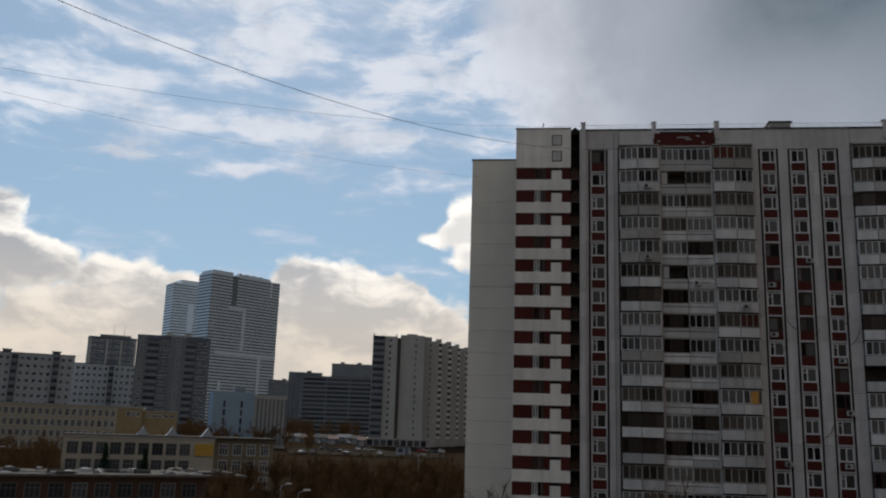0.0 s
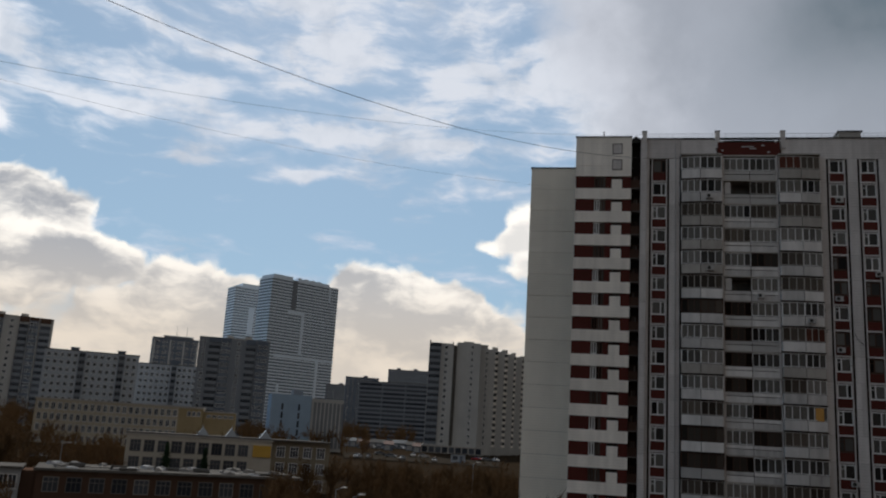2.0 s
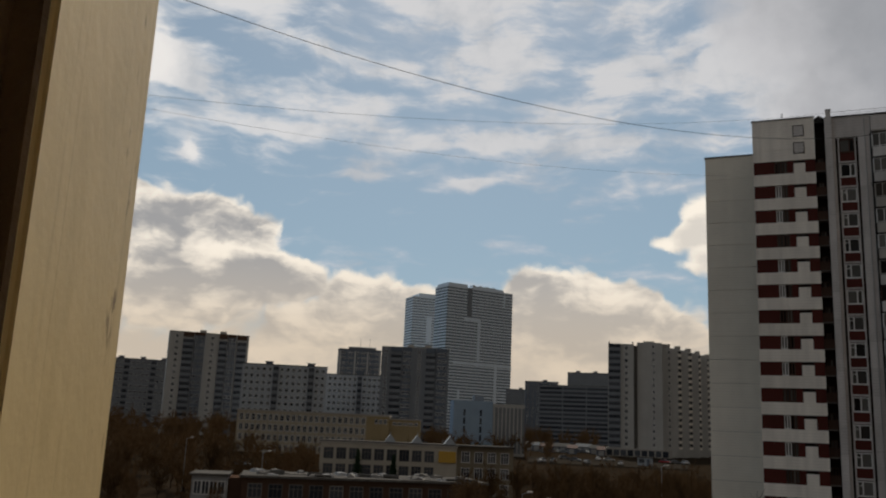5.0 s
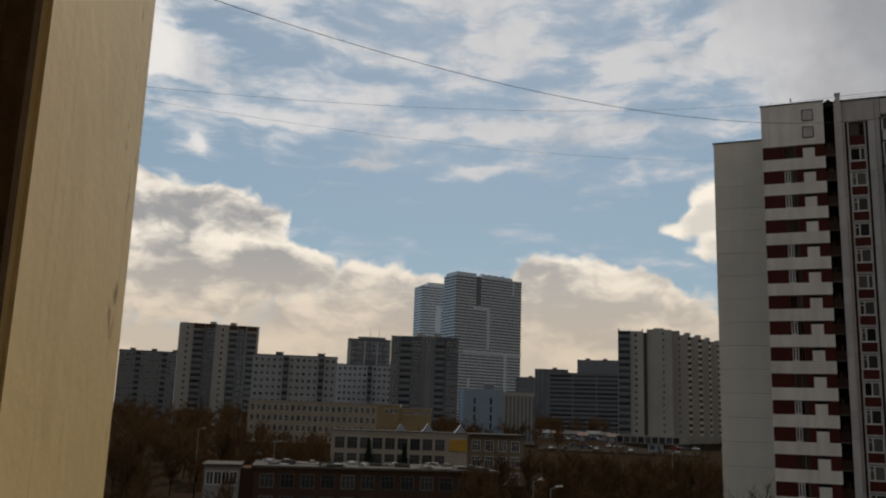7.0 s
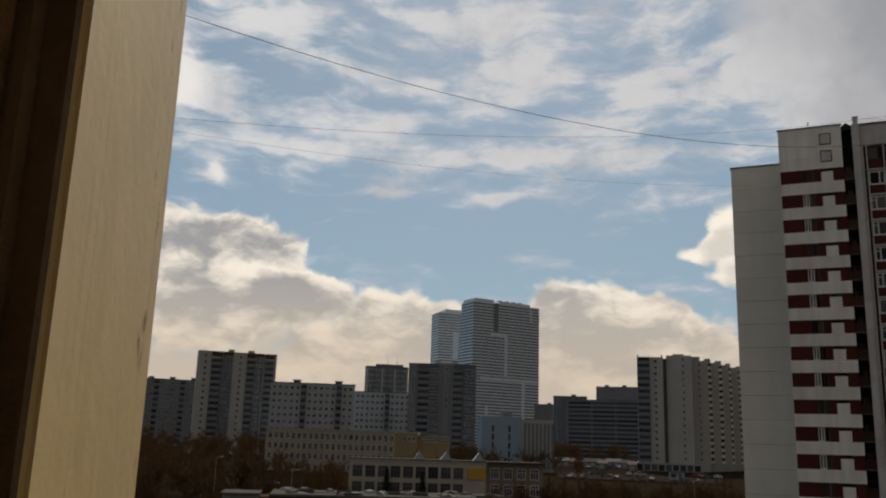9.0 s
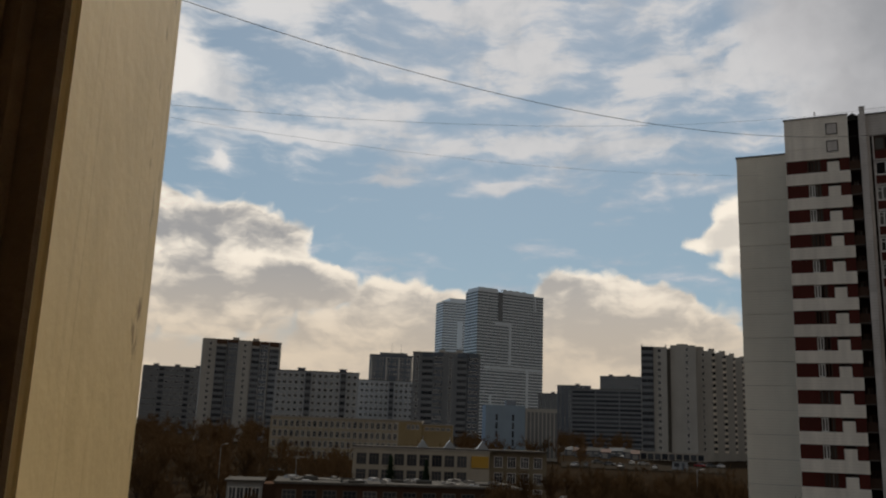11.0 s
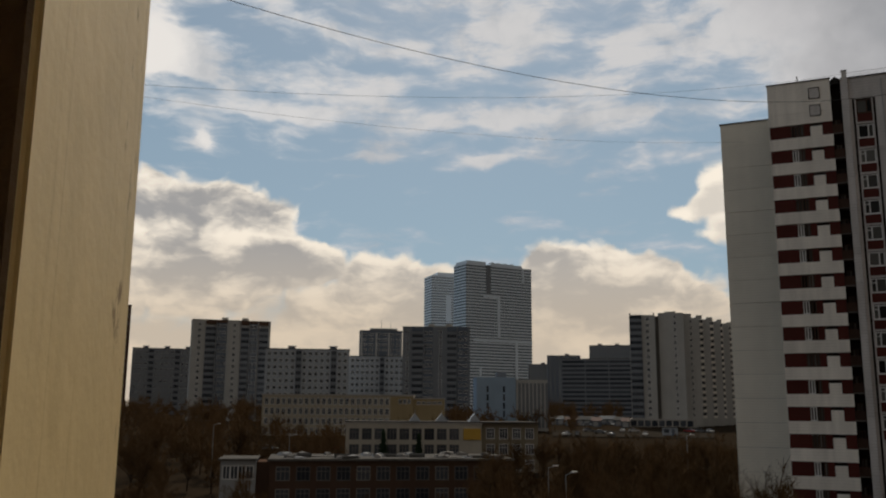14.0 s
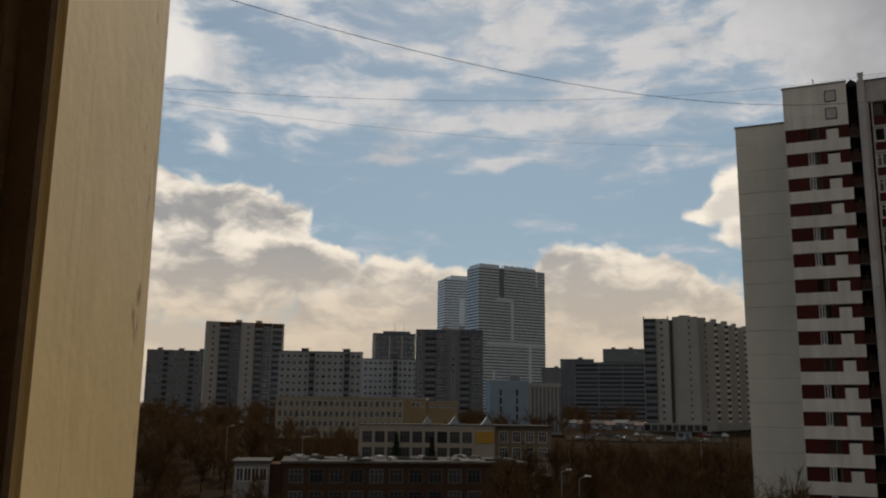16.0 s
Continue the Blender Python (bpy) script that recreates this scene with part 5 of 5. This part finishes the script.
CARS = {c: car_meshes(c) for c in ("car_w", "car_g", "car_r")}
WORD = {"car_w": "white", "car_g": "dark grey", "car_r": "dark red"}
cr = random.Random(12)
SPOTS = [(-8.6 + 0.33 * i, 405 + cr.uniform(-8, 22)) for i in range(13)] + [(-21.6 + i * 0.9, 176 + cr.uniform(0, 6)) for i in range(5)] + [(-27.5 + 1.3 * i, 255 + cr.uniform(-5, 5)) for i in range(5)] + [(-1.0 + 0.6 * i, 345) for i in range(3)] + [(-8.6 + 0.7 * i, 324 + cr.uniform(-12, 20)) for i in range(8)]
for a, d in SPOTS:
    w = radians(a)
    x, y = d * math.sin(w), d * math.cos(w)
    tone = cr.choice(("car_w", "car_w", "car_g", "car_g", "car_r"))
    c = thing("car", WORD[tone] + " saloon car parked on open ground", "car", pose(x, y, ground_z(x, y) + (0.31 if 308 < d < 352 and -9.5 < a < 0.5 else 0.12), 0, 0, cr.uniform(-25, 25) + 90 * cr.randrange(2)), "parked cars")
    b, cab, top_, wh = CARS[tone]
    part("body", b, c)
    part("cabin", cab, c, "tinted glazed cabin")
    part("car_roof", top_, c)
    for wx in (-1.3, 1.35):
        for wy in (-0.8, 0.8):
            part("wheel", wh, c, "", (wx, wy, 0.31))


def street_lamp(a, d, h):
    w = radians(a)
    x, y = d * math.sin(w), d * math.cos(w)
    L = thing("street_lamp", "tall grey street lamp with a pale head", "lamp", pose(x, y, ground_z(x, y), 0, 0, 40), "street lamps")
    part("post", Shape().tube((0, 0, -0.3), (0, 0, h), 0.09, 0.05, 8).mesh("post", "metal"), L)
    part("arm", Shape().tube((0, 0, h), (0.9, 0, h + 0.25), 0.045, 0.035, 6).mesh("arm", "metal"), L)
    part("lamp_head", Shape().prism([(0.7, -0.14), (1.45, -0.1), (1.45, 0.1), (0.7, 0.14)], h + 0.2, h + 0.34).mesh("lamp_head", "frame_w"), L)


for a, d, h in ((-9.8, 110, 10.2), (-8.7, 96, 10.4), (-1.2, 150, 12.0), (-26.3, 165, 10.5), (-31.0, 190, 11.0)):
    street_lamp(a, d, h)

# ---- wires ----
def wire(label, a, b, sag, rad):
    """A hanging cable from a to b, each (azimuth, elevation, distance)."""
    def at(q):
        w, e = radians(q[0]), radians(q[1])
        return Vector((q[2] * math.sin(w), q[2] * math.cos(w), EYE_Z + q[2] * math.tan(e)))
    p, q = at(a), at(b)
    cu = bpy.data.curves.new("cable", "CURVE")
    cu.dimensions, cu.bevel_depth, cu.bevel_resolution = "3D", rad, 1
    sp = cu.splines.new("POLY")
    n = 40
    sp.points.add(n)
    for i in range(n + 1):
        f = i / n
        v = p + (q - p) * f
        sp.points[i].co = (v.x, v.y, v.z - 4 * sag * f * (1 - f), 1)
    cu.materials.append(M["dark"])
    tagged(new("cable", cu), label, "cable", "overhead cables")


wire("thick black cable strung between the roofs", (-52, 28.03, 45), (12, 18.52, 99), 4.56, 0.020)
wire("thin dark cable strung between the roofs", (-50, 18.94, 60), (9.5, 20.05, 99), 2.48, 0.010)
wire("thin dark cable strung lower between the roofs", (-50, 19.19, 60), (3.2, 16.70, 99), 1.77, 0.008)

# ---- the window the camera looks out of ----
def old_paint():
    """Cream oil paint with brush grain, hairline cracks, and chips that bare brown wood along the outer arris."""
    m = mat("cream_oil_paint", (0.74, 0.56, 0.29), 0.5, 0.07, 9.0, 0.04, streak=0.05)
    nt = m.node_tree
    b = nt.nodes["Principled BSDF"]
    base = b.inputs["Base Color"].links[0].from_socket
    pos = nt.nodes.new("ShaderNodeNewGeometry").outputs["Position"]
    sp = nt.nodes.new("ShaderNodeSeparateXYZ")
    nt.links.new(pos, sp.inputs[0])

    def nz(stretch, detail, rough=0.6):
        mp = nt.nodes.new("ShaderNodeMapping")
        mp.inputs[3].default_value = stretch
        nt.links.new(pos, mp.inputs[0])
        n = nt.nodes.new("ShaderNodeTexNoise")
        n.inputs["Scale"].default_value, n.inputs["Detail"].default_value, n.inputs["Roughness"].default_value = 1.0, detail, rough
        nt.links.new(mp.outputs[0], n.inputs["Vector"])
        return n.outputs[0]

    def span(v, a, b_, c=0.0, d=1.0):
        n = nt.nodes.new("ShaderNodeMapRange")
        n.interpolation_type = "SMOOTHSTEP"
        nt.links.new(v, n.inputs[0])
        for i, q in enumerate((a, b_, c, d)):
            n.inputs[i + 1].default_value = q
        return n.outputs[0]

    def times(x, y):
        n = nt.nodes.new("ShaderNodeMath")
        n.operation = "MULTIPLY"
        nt.links.new(x, n.inputs[0])
        nt.links.new(y, n.inputs[1])
        return n.outputs[0]

    def blend(f, x, colour):
        n = nt.nodes.new("ShaderNodeMix")
        n.data_type = "RGBA"
        nt.links.new(f, n.inputs[0])
        nt.links.new(x, n.inputs[6])
        n.inputs[7].default_value = (*colour, 1)
        return n.outputs[2]

    edge = times(span(sp.outputs[1], 0.405, 0.43), span(sp.outputs[1], 0.462, 0.45))
    chips = times(edge, span(nz((60, 60, 24), 6, 0.7), 0.57, 0.66))
    specks = span(nz((45, 45, 16), 3, 0.5), 0.74, 0.78)
    grain = span(nz((150, 150, 2.2), 4, 0.6), 0.56, 0.70, 0.0, 0.35)
    stain = span(nz((16, 16, 9), 4, 0.6), 0.52, 0.72, 0.0, 0.30)
    col = blend(stain, base, (0.52, 0.38, 0.17))
    col = blend(grain, col, (0.40, 0.27, 0.12))
    col = blend(specks, col, (0.22, 0.13, 0.05))
    col = blend(chips, col, (0.27, 0.165, 0.075))
    nt.links.new(col, b.inputs["Base Color"])
    return m


M["cream_paint"] = old_paint()
# lit copy of the jamb's brown wood: the light is in the colour
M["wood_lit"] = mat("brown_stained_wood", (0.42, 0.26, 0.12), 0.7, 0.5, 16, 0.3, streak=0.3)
# the jamb's inner and outer arris in plan; it is splayed outwards a little
OUT, IN = Vector((-0.3400, 0.4680)), Vector((-0.2355, 0.2589))
WF = tagged(new("window_1"), "open wooden window with old cream paint", "window", kind="structure")
bm = bmesh.new()
plan = [IN, OUT, OUT + Vector((-0.07, 0.0)), Vector((-0.42, IN.y))]
low = [bm.verts.new((p.x, p.y, EYE_Z - 1.0)) for p in plan]
high = [bm.verts.new((p.x, p.y, EYE_Z + 1.2)) for p in plan]
bm.faces.new(low[::-1])
bm.faces.new(high)
for i in range(4):
    bm.faces.new((low[i], low[(i + 1) % 4], high[(i + 1) % 4], high[i]))
bmesh.ops.recalc_face_normals(bm, faces=bm.faces)
bmesh.ops.bevel(bm, geom=[e for e in bm.edges if abs(e.verts[0].co.z - e.verts[1].co.z) > 1], offset=0.004, segments=3, affect="EDGES")
me = bpy.data.meshes.new("jamb")
bm.to_mesh(me)
bm.free()
me.materials.append(M["cream_paint"])
part("jamb", me, WF, "cream-painted wooden jamb with flaking paint along its edge")
ix, iy = IN
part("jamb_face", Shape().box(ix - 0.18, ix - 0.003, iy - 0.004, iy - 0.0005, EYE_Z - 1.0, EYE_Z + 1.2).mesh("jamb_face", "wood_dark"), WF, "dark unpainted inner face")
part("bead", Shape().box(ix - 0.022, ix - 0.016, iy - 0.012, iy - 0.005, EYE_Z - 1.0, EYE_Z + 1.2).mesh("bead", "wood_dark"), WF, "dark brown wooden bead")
# wider bead takes the lit wood, so it looks caught by light
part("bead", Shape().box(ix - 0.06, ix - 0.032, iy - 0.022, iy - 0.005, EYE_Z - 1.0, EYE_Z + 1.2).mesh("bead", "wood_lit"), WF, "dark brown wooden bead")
R0, R1, B1 = -0.40, 1.9, -3.6
Z0, Z1 = EYE_Z - 1.4, EYE_Z + 1.3
for nm, bx in (("wall_window_west", (-2.6, R0, 0.30, 0.44, Z0, Z1)), ("wall_window_east", (R1, 2.6, 0.30, 0.44, Z0, Z1)),
               ("wall_window_sill", (R0, R1, 0.30, 0.44, Z0, EYE_Z - 0.55)), ("wall_window_head", (R0, R1, 0.30, 0.62, EYE_Z + 1.0, Z1)),
               ("wall_west", (-2.75, -2.6, B1, 0.44, Z0, Z1)), ("wall_east", (2.6, 2.75, B1, 0.44, Z0, Z1)), ("wall_back", (-2.75, 2.75, B1 - 0.15, B1, Z0, Z1)),
               ("floor", (-2.75, 2.75, B1 - 0.15, 0.44, Z0 - 0.2, Z0)), ("ceiling", (-2.75, 2.75, B1 - 0.15, 0.44, Z1, Z1 + 0.2))):
    tagged(new(nm, Shape().box(*bx).mesh(nm, "plaster")), "plain dim plastered room surface", nm.split("_")[0], kind="structure")

# the house in which the window is: unseen bulk, sized to shade the block opposite
for nm, bx in (("wall_house_west", (-7, -2.8, -14, 0.43, 0, 50)), ("wall_house_east", (2.8, 85, -14, 0.43, 0, 50)), ("wall_house_below", (-2.8, 2.8, -14, 0.43, 0, Z0 - 0.25)),
               ("wall_house_above", (-2.8, 2.8, -14, 0.43, Z1 + 0.25, 50)), ("wall_house_back", (-2.8, 2.8, -14, B1 - 0.2, Z0 - 0.25, Z1 + 0.25))):
    tagged(new(nm, Shape().box(*bx).mesh(nm, "brick")), "unseen brown brick house wall, added to shade the block opposite", "wall", kind="structure")
